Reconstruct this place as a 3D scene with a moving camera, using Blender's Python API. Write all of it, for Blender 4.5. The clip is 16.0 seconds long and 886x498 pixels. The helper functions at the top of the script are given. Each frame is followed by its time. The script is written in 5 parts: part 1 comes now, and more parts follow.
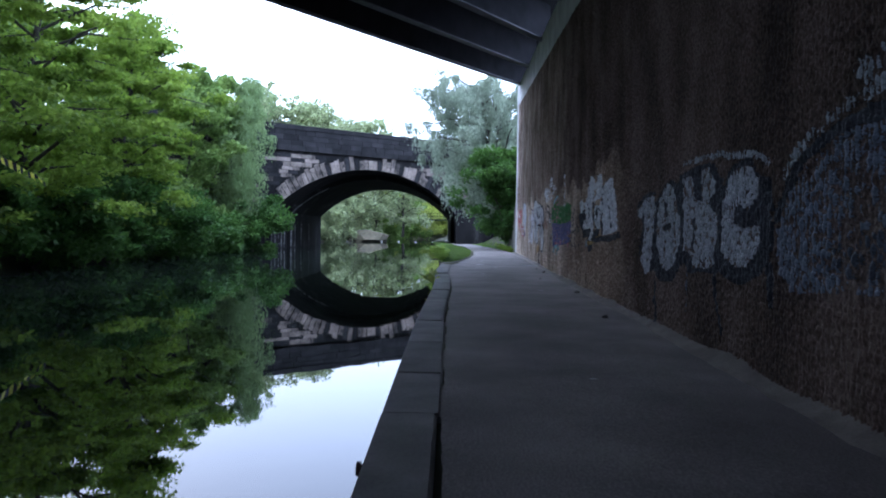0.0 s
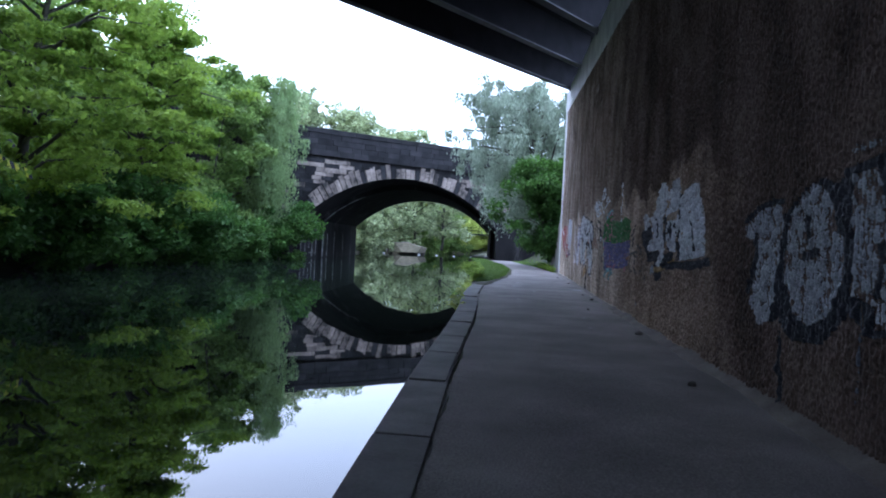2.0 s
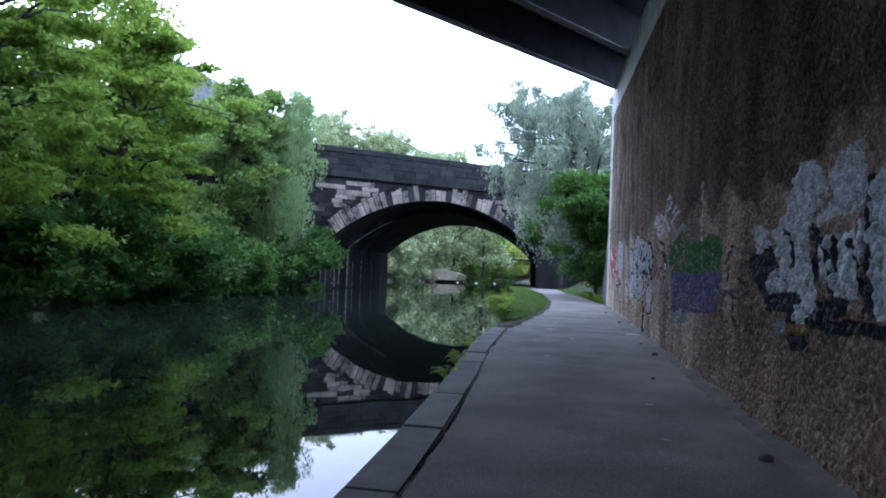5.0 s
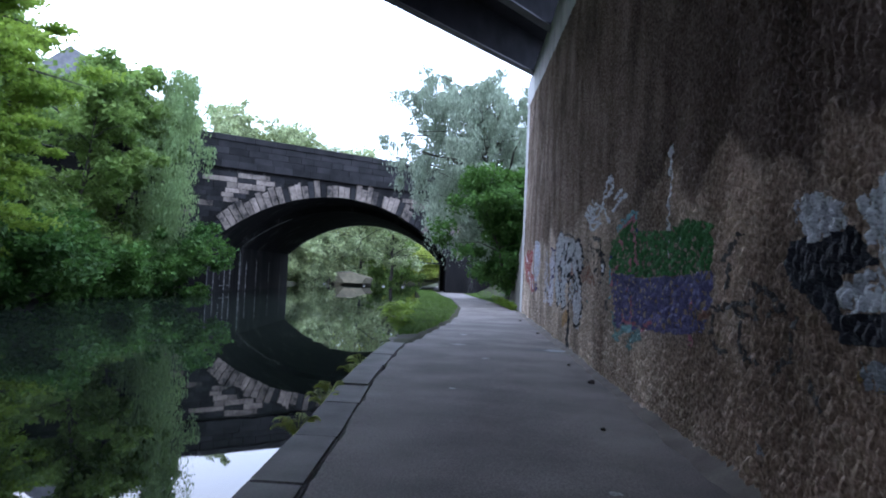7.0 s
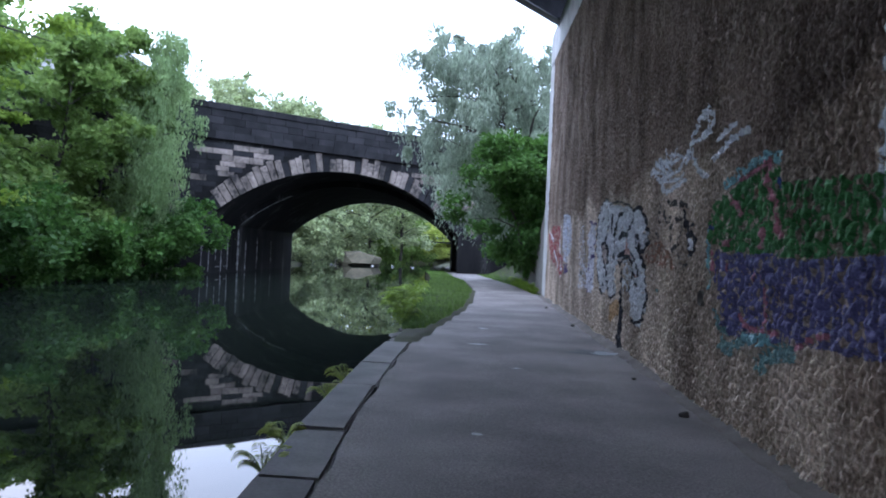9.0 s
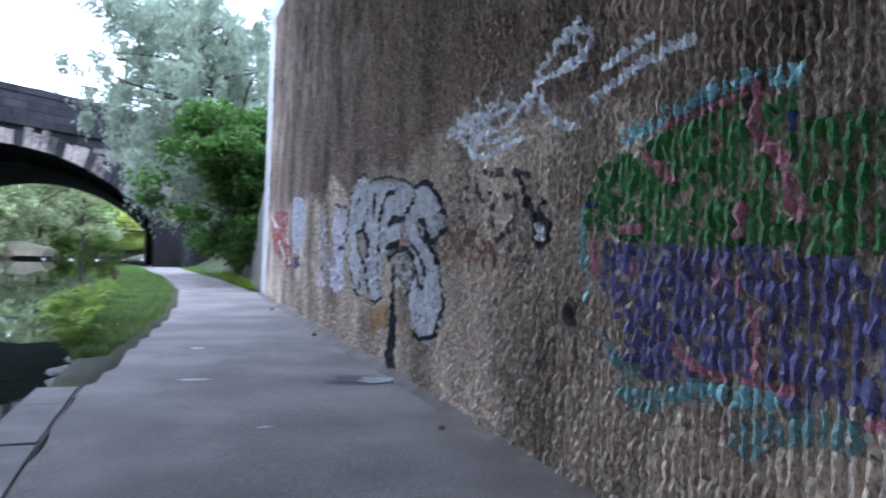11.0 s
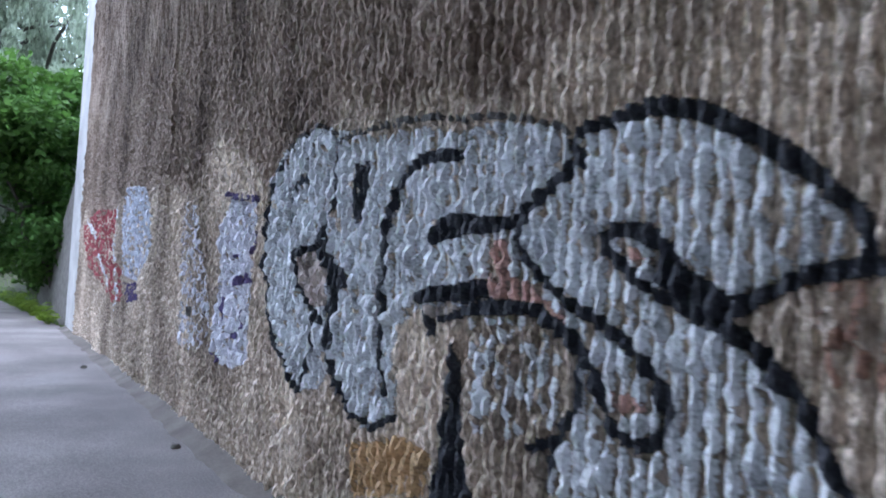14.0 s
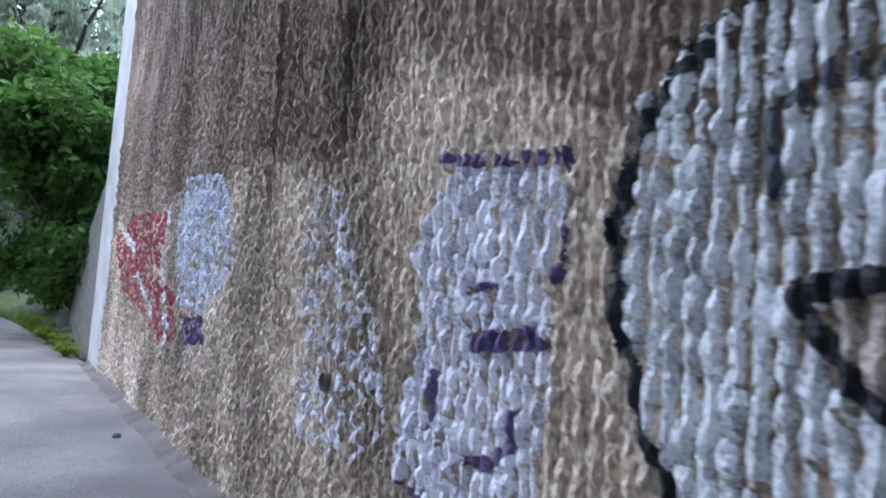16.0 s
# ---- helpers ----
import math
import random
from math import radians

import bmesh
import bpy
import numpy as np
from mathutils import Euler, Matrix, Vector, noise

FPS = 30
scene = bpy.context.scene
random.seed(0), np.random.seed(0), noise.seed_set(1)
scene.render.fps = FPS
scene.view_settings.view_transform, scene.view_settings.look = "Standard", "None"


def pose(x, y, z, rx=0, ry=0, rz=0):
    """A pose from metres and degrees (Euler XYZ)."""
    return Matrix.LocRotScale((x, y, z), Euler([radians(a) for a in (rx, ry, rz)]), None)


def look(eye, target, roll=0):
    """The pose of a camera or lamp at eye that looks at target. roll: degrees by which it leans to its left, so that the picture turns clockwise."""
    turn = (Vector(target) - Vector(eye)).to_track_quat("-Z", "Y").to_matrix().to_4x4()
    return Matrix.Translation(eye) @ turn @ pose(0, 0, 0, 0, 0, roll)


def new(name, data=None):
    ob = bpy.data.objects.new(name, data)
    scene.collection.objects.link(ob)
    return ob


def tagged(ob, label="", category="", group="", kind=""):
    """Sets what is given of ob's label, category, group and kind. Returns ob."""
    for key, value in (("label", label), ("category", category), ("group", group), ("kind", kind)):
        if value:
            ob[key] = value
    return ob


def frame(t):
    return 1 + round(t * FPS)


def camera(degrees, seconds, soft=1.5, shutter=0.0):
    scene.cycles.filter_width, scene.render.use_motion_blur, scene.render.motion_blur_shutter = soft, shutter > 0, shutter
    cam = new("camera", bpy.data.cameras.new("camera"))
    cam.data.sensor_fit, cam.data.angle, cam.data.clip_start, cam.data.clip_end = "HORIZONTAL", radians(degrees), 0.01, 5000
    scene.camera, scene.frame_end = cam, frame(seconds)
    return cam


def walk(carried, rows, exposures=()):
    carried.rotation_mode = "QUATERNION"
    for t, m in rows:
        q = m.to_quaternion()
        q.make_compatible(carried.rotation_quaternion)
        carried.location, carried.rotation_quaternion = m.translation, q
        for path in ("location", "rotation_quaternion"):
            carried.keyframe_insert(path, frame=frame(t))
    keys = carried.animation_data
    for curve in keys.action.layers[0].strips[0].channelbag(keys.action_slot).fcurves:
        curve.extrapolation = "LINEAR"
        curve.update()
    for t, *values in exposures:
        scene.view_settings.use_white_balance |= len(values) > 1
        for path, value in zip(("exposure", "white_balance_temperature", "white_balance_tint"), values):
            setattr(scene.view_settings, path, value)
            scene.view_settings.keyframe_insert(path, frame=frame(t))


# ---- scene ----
cam = camera(65.0, 16.0, 1.9, 0.25)
PATH = [
    (0, (1.047, 0.004, 1.122), (0.959, 2.001, 1.069), 0.8),
    (0.5, (1.023, 0.675, 1.156), (0.963, 2.674, 1.139), -0.3),
    (1, (1.059, 1.31, 1.126), (1.013, 3.31, 1.11), 0.6),
    (1.5, (1.118, 2.086, 1.132), (0.904, 4.075, 1.11), 3.2),
    (2, (1.186, 2.834, 1.14), (0.977, 4.823, 1.124), 3.0),
    (2.5, (1.231, 3.63, 1.131), (1.014, 5.618, 1.125), 3.2),
    (3, (1.274, 4.427, 1.132), (0.998, 6.408, 1.123), 3.0),
    (3.2, (1.258, 4.724, 1.147), (0.865, 6.685, 1.139), 3.4),
    (5.3, (1.545, 7.886, 1.285), (1.204, 9.855, 1.34), 2.2),
    (5.5, (1.565, 8.186, 1.255), (1.231, 10.157, 1.309), 2.6),
    (6, (1.545, 8.883, 1.24), (1.4, 10.876, 1.309), 2.4),
    (6.5, (1.498, 9.636, 1.254), (1.355, 11.629, 1.321), 2.4),
    (7, (1.473, 10.332, 1.257), (1.381, 12.329, 1.33), 2.7),
    (7.5, (1.456, 11.044, 1.273), (1.345, 13.039, 1.351), 2.8),
    (8, (1.475, 11.744, 1.287), (1.345, 13.738, 1.375), 2.8),
    (10.3, (1.025, 14.866, 1.2), (0.991, 16.863, 1.104), 1.0),
    (10.5, (1.04, 15.118, 1.249), (1.167, 17.113, 1.19), 1.3),
    (11, (1.126, 15.841, 1.274), (1.824, 17.715, 1.291), 2.1),
    (11.5, (1.235, 16.629, 1.305), (2.239, 18.357, 1.365), 2.1),
    (12, (1.289, 17.404, 1.369), (2.467, 19.015, 1.491), 2.0),
    (12.5, (1.441, 18.202, 1.381), (2.598, 19.821, 1.582), 2.9),
    (13, (1.517, 18.984, 1.416), (2.657, 20.616, 1.604), 3.8),
    (13.5, (1.587, 19.793, 1.401), (2.718, 21.439, 1.503), 3.7),
    (14, (1.596, 20.58, 1.421), (2.716, 22.235, 1.497), 3.0),
    (14.5, (1.693, 21.372, 1.429), (2.788, 23.044, 1.503), 3.8),
    (15, (1.728, 22.153, 1.442), (2.796, 23.842, 1.529), 3.8),
    (15.5, (1.803, 22.928, 1.433), (2.87, 24.617, 1.54), 4.2),
    (16, (1.809, 23.691, 1.433), (2.887, 25.37, 1.574), 4.2),
]

# exposure follows the clip's own metering
EXPO = [(0.0, 0.38, 5300, 16), (3.0, 0.38, 5270, 16), (5.5, 0.38, 5370, 16), (8.0, 0.27, 5500, 16), (10.5, 0.64, 5450, 16), (11.0, 0.95, 5480, 16), (11.5, 1.28, 5560, 16), (12.0, 1.3, 5560, 15), (12.5, 1.15, 5560, 15), (13.0, 1.0, 5580, 15), (13.5, 0.94, 5620, 15), (15.0, 0.88, 5680, 15), (16.0, 0.82, 5700, 15)]
walk(cam, [(t, look(eye, target, roll)) for t, eye, target, roll in PATH], EXPO)

# ---------- world and light: a bright overcast evening sky ----------
world = bpy.data.worlds.new("overcast_sky")
scene.world = world
world.use_nodes = True
wn, wl = world.node_tree.nodes, world.node_tree.links
sky = wn.new("ShaderNodeTexSky")
sky.sky_type, sky.sun_disc = "NISHITA", False
sky.sun_elevation, sky.sun_rotation = radians(24), radians(-40)
sky.air_density, sky.dust_density = 1.0, 4.0
veil = wn.new("ShaderNodeMixRGB")
veil.inputs[0].default_value = 0.85
veil.inputs[2].default_value = (20.0, 22.6, 27.0, 1)
wl.new(sky.outputs[0], veil.inputs[1])
wl.new(veil.outputs[0], wn["Background"].inputs[0])
wn["Background"].inputs[1].default_value = 0.14

sun_data = bpy.data.lights.new("sun", "SUN")
sun_data.energy, sun_data.angle, sun_data.color = 0.8, radians(25), (1.0, 0.95, 0.87)
sun = new("sun", sun_data)
sun.matrix_world = look((-12, 20, 30), (0, 34, 0))

# ---------- helpers ----------
rng = np.random.default_rng(7)


def mesh_np(name, verts, faces, mats, smooth=False):
    """A mesh from arrays; faces is an (n, k) array."""
    me = bpy.data.meshes.new(name)
    verts, faces = np.asarray(verts, np.float32), np.asarray(faces, np.int32)
    n, k = faces.shape
    me.vertices.add(len(verts))
    me.vertices.foreach_set("co", verts.ravel())
    me.loops.add(n * k)
    me.loops.foreach_set("vertex_index", faces.ravel())
    me.polygons.add(n)
    me.polygons.foreach_set("loop_start", np.arange(0, n * k, k, dtype=np.int32))
    me.polygons.foreach_set("loop_total", np.full(n, k, np.int32))
    me.update(calc_edges=True)
    me.polygons.foreach_set("use_smooth", np.full(n, smooth))
    for m in mats if isinstance(mats, (list, tuple)) else [mats]:
        me.materials.append(m)
    return me


def part(name, bm, material, parent, label=""):
    me = bpy.data.meshes.new(name)
    bm.to_mesh(me)
    bm.free()
    me.materials.append(material)
    ob = new(name, me)
    ob.parent = parent
    return tagged(ob, label)


def part_np(name, verts, faces, material, parent, label="", smooth=False):
    ob = new(name, mesh_np(name, verts, faces, material, smooth))
    ob.parent = parent
    return tagged(ob, label)


def box_bm(x0, y0, z0, x1, y1, z1, bevel=0.0, bm=None):
    own = bm or bmesh.new()
    m = Matrix.LocRotScale(((x0 + x1) / 2, (y0 + y1) / 2, (z0 + z1) / 2), None, (x1 - x0, y1 - y0, z1 - z0))
    got = bmesh.ops.create_cube(own, size=1.0, matrix=m)
    if bevel:
        edges = list({e for v in got["verts"] for e in v.link_edges})
        bmesh.ops.bevel(own, geom=edges, offset=bevel, segments=1, affect="EDGES")
    return own


def prism_bm(points, lift, bm=None):
    """A closed outline of 3D points, pushed along the vector lift."""
    own = bm or bmesh.new()
    base = [own.verts.new(p) for p in points]
    top = [own.verts.new(Vector(p) + Vector(lift)) for p in points]
    n = len(points)
    own.faces.new(base)
    own.faces.new(list(reversed(top)))
    for i in range(n):
        j = (i + 1) % n
        own.faces.new([base[j], base[i], top[i], top[j]])
    bmesh.ops.recalc_face_normals(own, faces=own.faces)
    return own


def tube(path, radii, sides=7):
    """Vertices and faces of a tapered tube along the points of path."""
    path = np.asarray(path, float)
    ang = np.arange(sides) * 2 * np.pi / sides
    ahead = np.gradient(path, axis=0)
    ahead /= np.linalg.norm(ahead, axis=1, keepdims=True) + 1e-9
    ref = np.where(np.abs(ahead[:, 2:]) > 0.9, [[1.0, 0, 0]], [[0, 0, 1.0]])
    side = np.cross(ahead, ref)
    side /= np.linalg.norm(side, axis=1, keepdims=True) + 1e-9
    up = np.cross(side, ahead)
    ring = path[:, None] + np.asarray(radii)[:, None, None] * (np.cos(ang)[None, :, None] * side[:, None] + np.sin(ang)[None, :, None] * up[:, None])
    n = len(path)
    i, j = np.meshgrid(np.arange(n - 1), np.arange(sides), indexing="ij")
    k = (j + 1) % sides
    faces = np.stack([i * sides + j, i * sides + k, (i + 1) * sides + k, (i + 1) * sides + j], -1).reshape(-1, 4)
    return ring.reshape(-1, 3), faces


def joined(pieces):
    vs, fs, n = [], [], 0
    for v, f in pieces:
        vs.append(v)
        fs.append(np.asarray(f) + n)
        n += len(v)
    return np.concatenate(vs), np.concatenate(fs)


def lattice(seed):
    table = np.random.default_rng(seed).random((256, 256))

    def at(u, v):
        """Smooth value noise in 0..1 on arrays."""
        u, v = np.asarray(u, float), np.asarray(v, float)
        i, j = np.floor(u).astype(int), np.floor(v).astype(int)
        fu, fv = u - i, v - j
        fu, fv = fu * fu * (3 - 2 * fu), fv * fv * (3 - 2 * fv)
        a, b = table[i % 256, j % 256], table[(i + 1) % 256, j % 256]
        c, d = table[i % 256, (j + 1) % 256], table[(i + 1) % 256, (j + 1) % 256]
        return (a * (1 - fu) + b * fu) * (1 - fv) + (c * (1 - fu) + d * fu) * fv

    return at


noise_a, noise_b, noise_c = lattice(1), lattice(2), lattice(3)

# ---------- materials ----------


def material(name, stops, scale=4.0, fine=60.0, rough=0.85, bump=0.3, bump_size=0.01, island=0.0, stretch=(1, 1, 1), random_tone=0.0, metal=0.0, spec=0.35, fine_share=0.3):
    """A rough surface: colour stops over two scales of noise, and relief."""
    m = bpy.data.materials.new(name)
    m.use_nodes = True
    nt = m.node_tree
    N, L = nt.nodes, nt.links
    b = N["Principled BSDF"]
    b.inputs["Roughness"].default_value, b.inputs["Metallic"].default_value = rough, metal
    b.inputs["Specular IOR Level"].default_value = spec
    co = N.new("ShaderNodeTexCoord")
    mp = N.new("ShaderNodeMapping")
    mp.inputs["Scale"].default_value = stretch
    geo = N.new("ShaderNodeNewGeometry")
    L.new(geo.outputs["Position"], mp.inputs["Vector"])
    big, small = N.new("ShaderNodeTexNoise"), N.new("ShaderNodeTexNoise")
    big.inputs["Scale"].default_value, big.inputs["Detail"].default_value = scale, 5
    small.inputs["Scale"].default_value, small.inputs["Detail"].default_value = fine, 3
    for x in (big, small):
        L.new(mp.outputs[0], x.inputs["Vector"])
    mix = N.new("ShaderNodeMath")
    mix.operation = "MULTIPLY_ADD"
    mix.inputs[1].default_value = fine_share
    L.new(small.outputs["Fac"], mix.inputs[0])
    half = N.new("ShaderNodeMath")
    half.operation = "MULTIPLY"
    half.inputs[1].default_value = 1 - fine_share
    L.new(big.outputs["Fac"], half.inputs[0])
    L.new(half.outputs[0], mix.inputs[2])
    ramp = N.new("ShaderNodeValToRGB")
    e = ramp.color_ramp.elements
    while len(e) < len(stops):
        e.new(0.5)
    for k, (p, c) in enumerate(stops):
        e[k].position, e[k].color = p, (*c, 1)
    L.new(mix.outputs[0], ramp.inputs[0])
    out = ramp.outputs[0]
    if island or random_tone:
        hsv = N.new("ShaderNodeHueSaturation")
        rnd = N.new("ShaderNodeMapRange")
        amount = island or random_tone
        rnd.inputs["To Min"].default_value, rnd.inputs["To Max"].default_value = 1 - amount, 1 + amount
        if island:
            L.new(geo.outputs["Random Per Island"], rnd.inputs["Value"])
        else:
            oi = N.new("ShaderNodeObjectInfo")
            L.new(oi.outputs["Random"], rnd.inputs["Value"])
        L.new(rnd.outputs[0], hsv.inputs["Value"])
        L.new(out, hsv.inputs["Color"])
        out = hsv.outputs[0]
    L.new(out, b.inputs["Base Color"])
    if bump:
        bp = N.new("ShaderNodeBump")
        bp.inputs["Strength"].default_value, bp.inputs["Distance"].default_value = bump, bump_size
        L.new(mix.outputs[0], bp.inputs["Height"])
        L.new(bp.outputs[0], b.inputs["Normal"])
    return m


def leaf_material(name, dark, light, through_light=0.3, tone=0.35):
    """Leaves: a tone of its own for each leaf, and light that passes through it."""
    m = material(name, [(0.3, dark), (0.7, light)], 0.6, 6.0, rough=0.55, bump=0, island=tone, spec=0.25)
    nt = m.node_tree
    N, L = nt.nodes, nt.links
    b = N["Principled BSDF"]
    tr = N.new("ShaderNodeBsdfTranslucent")
    L.new(b.inputs["Base Color"].links[0].from_socket, tr.inputs["Color"])
    mx = N.new("ShaderNodeMixShader")
    mx.inputs[0].default_value = through_light
    L.new(b.outputs[0], mx.inputs[1])
    L.new(tr.outputs[0], mx.inputs[2])
    L.new(mx.outputs[0], N["Material Output"].inputs["Surface"])
    return m


ASPHALT = material("worn_asphalt", [(0.34, (0.115, 0.103, 0.098)), (0.5, (0.205, 0.187, 0.18)), (0.66, (0.33, 0.303, 0.288))], 0.9, 75, 0.92, 0.9, 0.014, fine_share=0.5)
COPING = material("coping_stone", [(0.3, (0.11, 0.105, 0.1)), (0.6, (0.2, 0.195, 0.185)), (0.8, (0.27, 0.26, 0.24))], 2.2, 50, 0.85, 0.4, 0.01, random_tone=0.12)
RIBBED = material("ribbed_concrete", [(0.37, (0.1, 0.08, 0.066)), (0.5, (0.28, 0.232, 0.192)), (0.62, (0.54, 0.475, 0.41))], 1.3, 64, 0.92, 0.9, 0.012, stretch=(1, 1, 0.5), fine_share=0.55)
# tan low on the further length, sooty brown above; deck shade painted into near tones
_n, _l = RIBBED.node_tree.nodes, RIBBED.node_tree.links
_ba = _n["Principled BSDF"].inputs["Base Color"]
_geo, _sep, _no = _n.new("ShaderNodeNewGeometry"), _n.new("ShaderNodeSeparateXYZ"), _n.new("ShaderNodeTexNoise")
_no.inputs["Scale"].default_value, _no.inputs["Detail"].default_value = 1.1, 9
_l.new(_geo.outputs["Position"], _sep.inputs[0])
_l.new(_geo.outputs["Position"], _no.inputs["Vector"])


def _math(op, a, b):
    m = _n.new("ShaderNodeMath")
    m.operation = op
    for k, v in enumerate((a, b)):
        if isinstance(v, (int, float)):
            m.inputs[k].default_value = v
        else:
            _l.new(v, m.inputs[k])
    return m.outputs[0]


def _fade(v, lo, hi):
    m = _n.new("ShaderNodeMapRange")
    m.interpolation_type = "SMOOTHSTEP"
    m.inputs["From Min"].default_value, m.inputs["From Max"].default_value = lo, hi
    _l.new(v, m.inputs["Value"])
    return m.outputs[0]


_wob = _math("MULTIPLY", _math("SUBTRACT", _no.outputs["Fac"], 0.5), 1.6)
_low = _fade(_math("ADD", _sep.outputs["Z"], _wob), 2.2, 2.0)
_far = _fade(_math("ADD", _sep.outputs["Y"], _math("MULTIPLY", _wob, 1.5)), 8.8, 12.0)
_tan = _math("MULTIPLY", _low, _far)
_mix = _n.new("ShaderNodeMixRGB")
_low_tone = _n.new("ShaderNodeMixRGB")
_low_tone.inputs[1].default_value, _low_tone.inputs[2].default_value = (1.12, 1.0, 0.9, 1), (1.55, 1.52, 1.46, 1)
_l.new(_fade(_math("ADD", _sep.outputs["Y"], _math("MULTIPLY", _wob, 3.0)), 13.0, 20.0), _low_tone.inputs[0])
_l.new(_low_tone.outputs[0], _mix.inputs[2])
# near value well under the far one, holding the shade below the deck
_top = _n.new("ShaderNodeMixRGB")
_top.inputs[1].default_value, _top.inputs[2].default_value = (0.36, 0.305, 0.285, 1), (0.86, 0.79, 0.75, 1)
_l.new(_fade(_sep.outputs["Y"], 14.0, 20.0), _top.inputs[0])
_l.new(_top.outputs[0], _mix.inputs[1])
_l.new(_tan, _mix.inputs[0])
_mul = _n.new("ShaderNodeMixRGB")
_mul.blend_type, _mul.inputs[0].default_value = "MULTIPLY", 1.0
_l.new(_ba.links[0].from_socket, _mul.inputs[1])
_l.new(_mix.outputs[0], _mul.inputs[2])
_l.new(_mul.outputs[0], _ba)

SMOOTH = material("smooth_concrete", [(0.3, (0.3, 0.29, 0.28)), (0.7, (0.55, 0.54, 0.53))], 2.0, 40, 0.85, 0.2, 0.004)
# girder and deck tones near black: the underside's shade is in the base colour
STEEL = material("dark_painted_steel", [(0.3, (0.012, 0.012, 0.015)), (0.7, (0.03, 0.03, 0.035))], 1.5, 30, 0.85, 0.15, 0.004, spec=0.08)
# for the flanges, light off the water is put into this grey
FLANGE = material("lit_flange_roof_grey", [(0.3, (0.09, 0.09, 0.1)), (0.7, (0.2, 0.2, 0.21))], 2.0, 30, 0.7, 0.15, 0.004)
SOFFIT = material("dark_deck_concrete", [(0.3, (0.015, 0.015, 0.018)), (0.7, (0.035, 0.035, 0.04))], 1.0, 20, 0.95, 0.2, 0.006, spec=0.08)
PALE_STONE = material("pale_sandstone", [(0.38, (0.045, 0.04, 0.037)), (0.48, (0.18, 0.147, 0.125)), (0.58, (0.27, 0.222, 0.19)), (0.7, (0.38, 0.315, 0.27))], 1.1, 7, 0.9, 0.8, 0.04, random_tone=0.28)
SOOT_STONE = material("soot_black_stone", [(0.3, (0.011, 0.011, 0.012)), (0.7, (0.036, 0.034, 0.036))], 1.2, 14, 0.88, 0.6, 0.03, random_tone=0.35, spec=0.2)
# the vault's shade is put into this near-black base; the pale stop is lime
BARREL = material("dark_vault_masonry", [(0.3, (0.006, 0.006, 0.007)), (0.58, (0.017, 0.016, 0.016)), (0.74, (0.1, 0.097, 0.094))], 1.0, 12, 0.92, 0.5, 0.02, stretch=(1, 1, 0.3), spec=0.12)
EARTH = material("bank_earth", [(0.3, (0.03, 0.028, 0.02)), (0.55, (0.05, 0.055, 0.025)), (0.75, (0.08, 0.09, 0.035))], 0.7, 12, 0.95, 0.5, 0.03)
GRASS = leaf_material("grass_blades", (0.07, 0.13, 0.025), (0.16, 0.26, 0.05), 0.25)
BARK = material("bark", [(0.3, (0.035, 0.03, 0.024)), (0.7, (0.1, 0.09, 0.075))], 6, 40, 0.9, 0.5, 0.01, stretch=(1, 1, 0.25))
LEAF_MAPLE = leaf_material("maple_leaves", (0.13, 0.22, 0.03), (0.34, 0.46, 0.07), 0.5, 0.24)
LEAF_OLIVE = leaf_material("olive_leaves", (0.11, 0.19, 0.045), (0.26, 0.36, 0.095), 0.46, 0.24)
LEAF_BIRCH = leaf_material("grey_green_leaves", (0.18, 0.27, 0.115), (0.35, 0.46, 0.195), 0.45, 0.25)
LEAF_SILVER = leaf_material("silver_willow_leaves", (0.2, 0.25, 0.17), (0.42, 0.48, 0.36), 0.38)
LEAF_DARK = leaf_material("dark_shrub_leaves", (0.04, 0.1, 0.022), (0.12, 0.23, 0.045), 0.42)
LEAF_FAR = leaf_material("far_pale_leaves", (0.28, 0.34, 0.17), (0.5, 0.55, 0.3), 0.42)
LEAF_YELLOW = leaf_material("yellow_green_leaves", (0.26, 0.33, 0.06), (0.55, 0.6, 0.15), 0.45)

WATER = bpy.data.materials.new("still_canal_water")
WATER.use_nodes = True
_n, _l = WATER.node_tree.nodes, WATER.node_tree.links
_b = _n["Principled BSDF"]
_b.inputs["Base Color"].default_value = (0.012, 0.016, 0.013, 1)
_b.inputs["Roughness"].default_value, _b.inputs["IOR"].default_value = 0.015, 1.333
_geo, _w, _bp = _n.new("ShaderNodeNewGeometry"), _n.new("ShaderNodeTexNoise"), _n.new("ShaderNodeBump")
_w.inputs["Scale"].default_value, _w.inputs["Detail"].default_value = 1.1, 2
_bp.inputs["Strength"].default_value, _bp.inputs["Distance"].default_value = 0.06, 0.02
_l.new(_geo.outputs["Position"], _w.inputs["Vector"])
_l.new(_w.outputs["Fac"], _bp.inputs["Height"])
_l.new(_bp.outputs[0], _b.inputs["Normal"])

# ---------- plan ----------
WALL_X, WALL_END, WATER_Z = 3.2, 35.76, -0.33


def smoothstep(a, b, v):
    k = np.clip((np.asarray(v, float) - a) / (b - a), 0, 1)
    return k * k * (3 - 2 * k)


def coping_x(y):
    """The water-side edge of the coping."""
    return np.interp(y, [-30, 3, 4.3, 5.7, 8.8, 13.2, 15.6, 18.2, 20.9, 22.5], [0.75, 0.56, 0.5, 0.45, 0.345, 0.27, 0.19, 0.04, -0.02, -0.01])


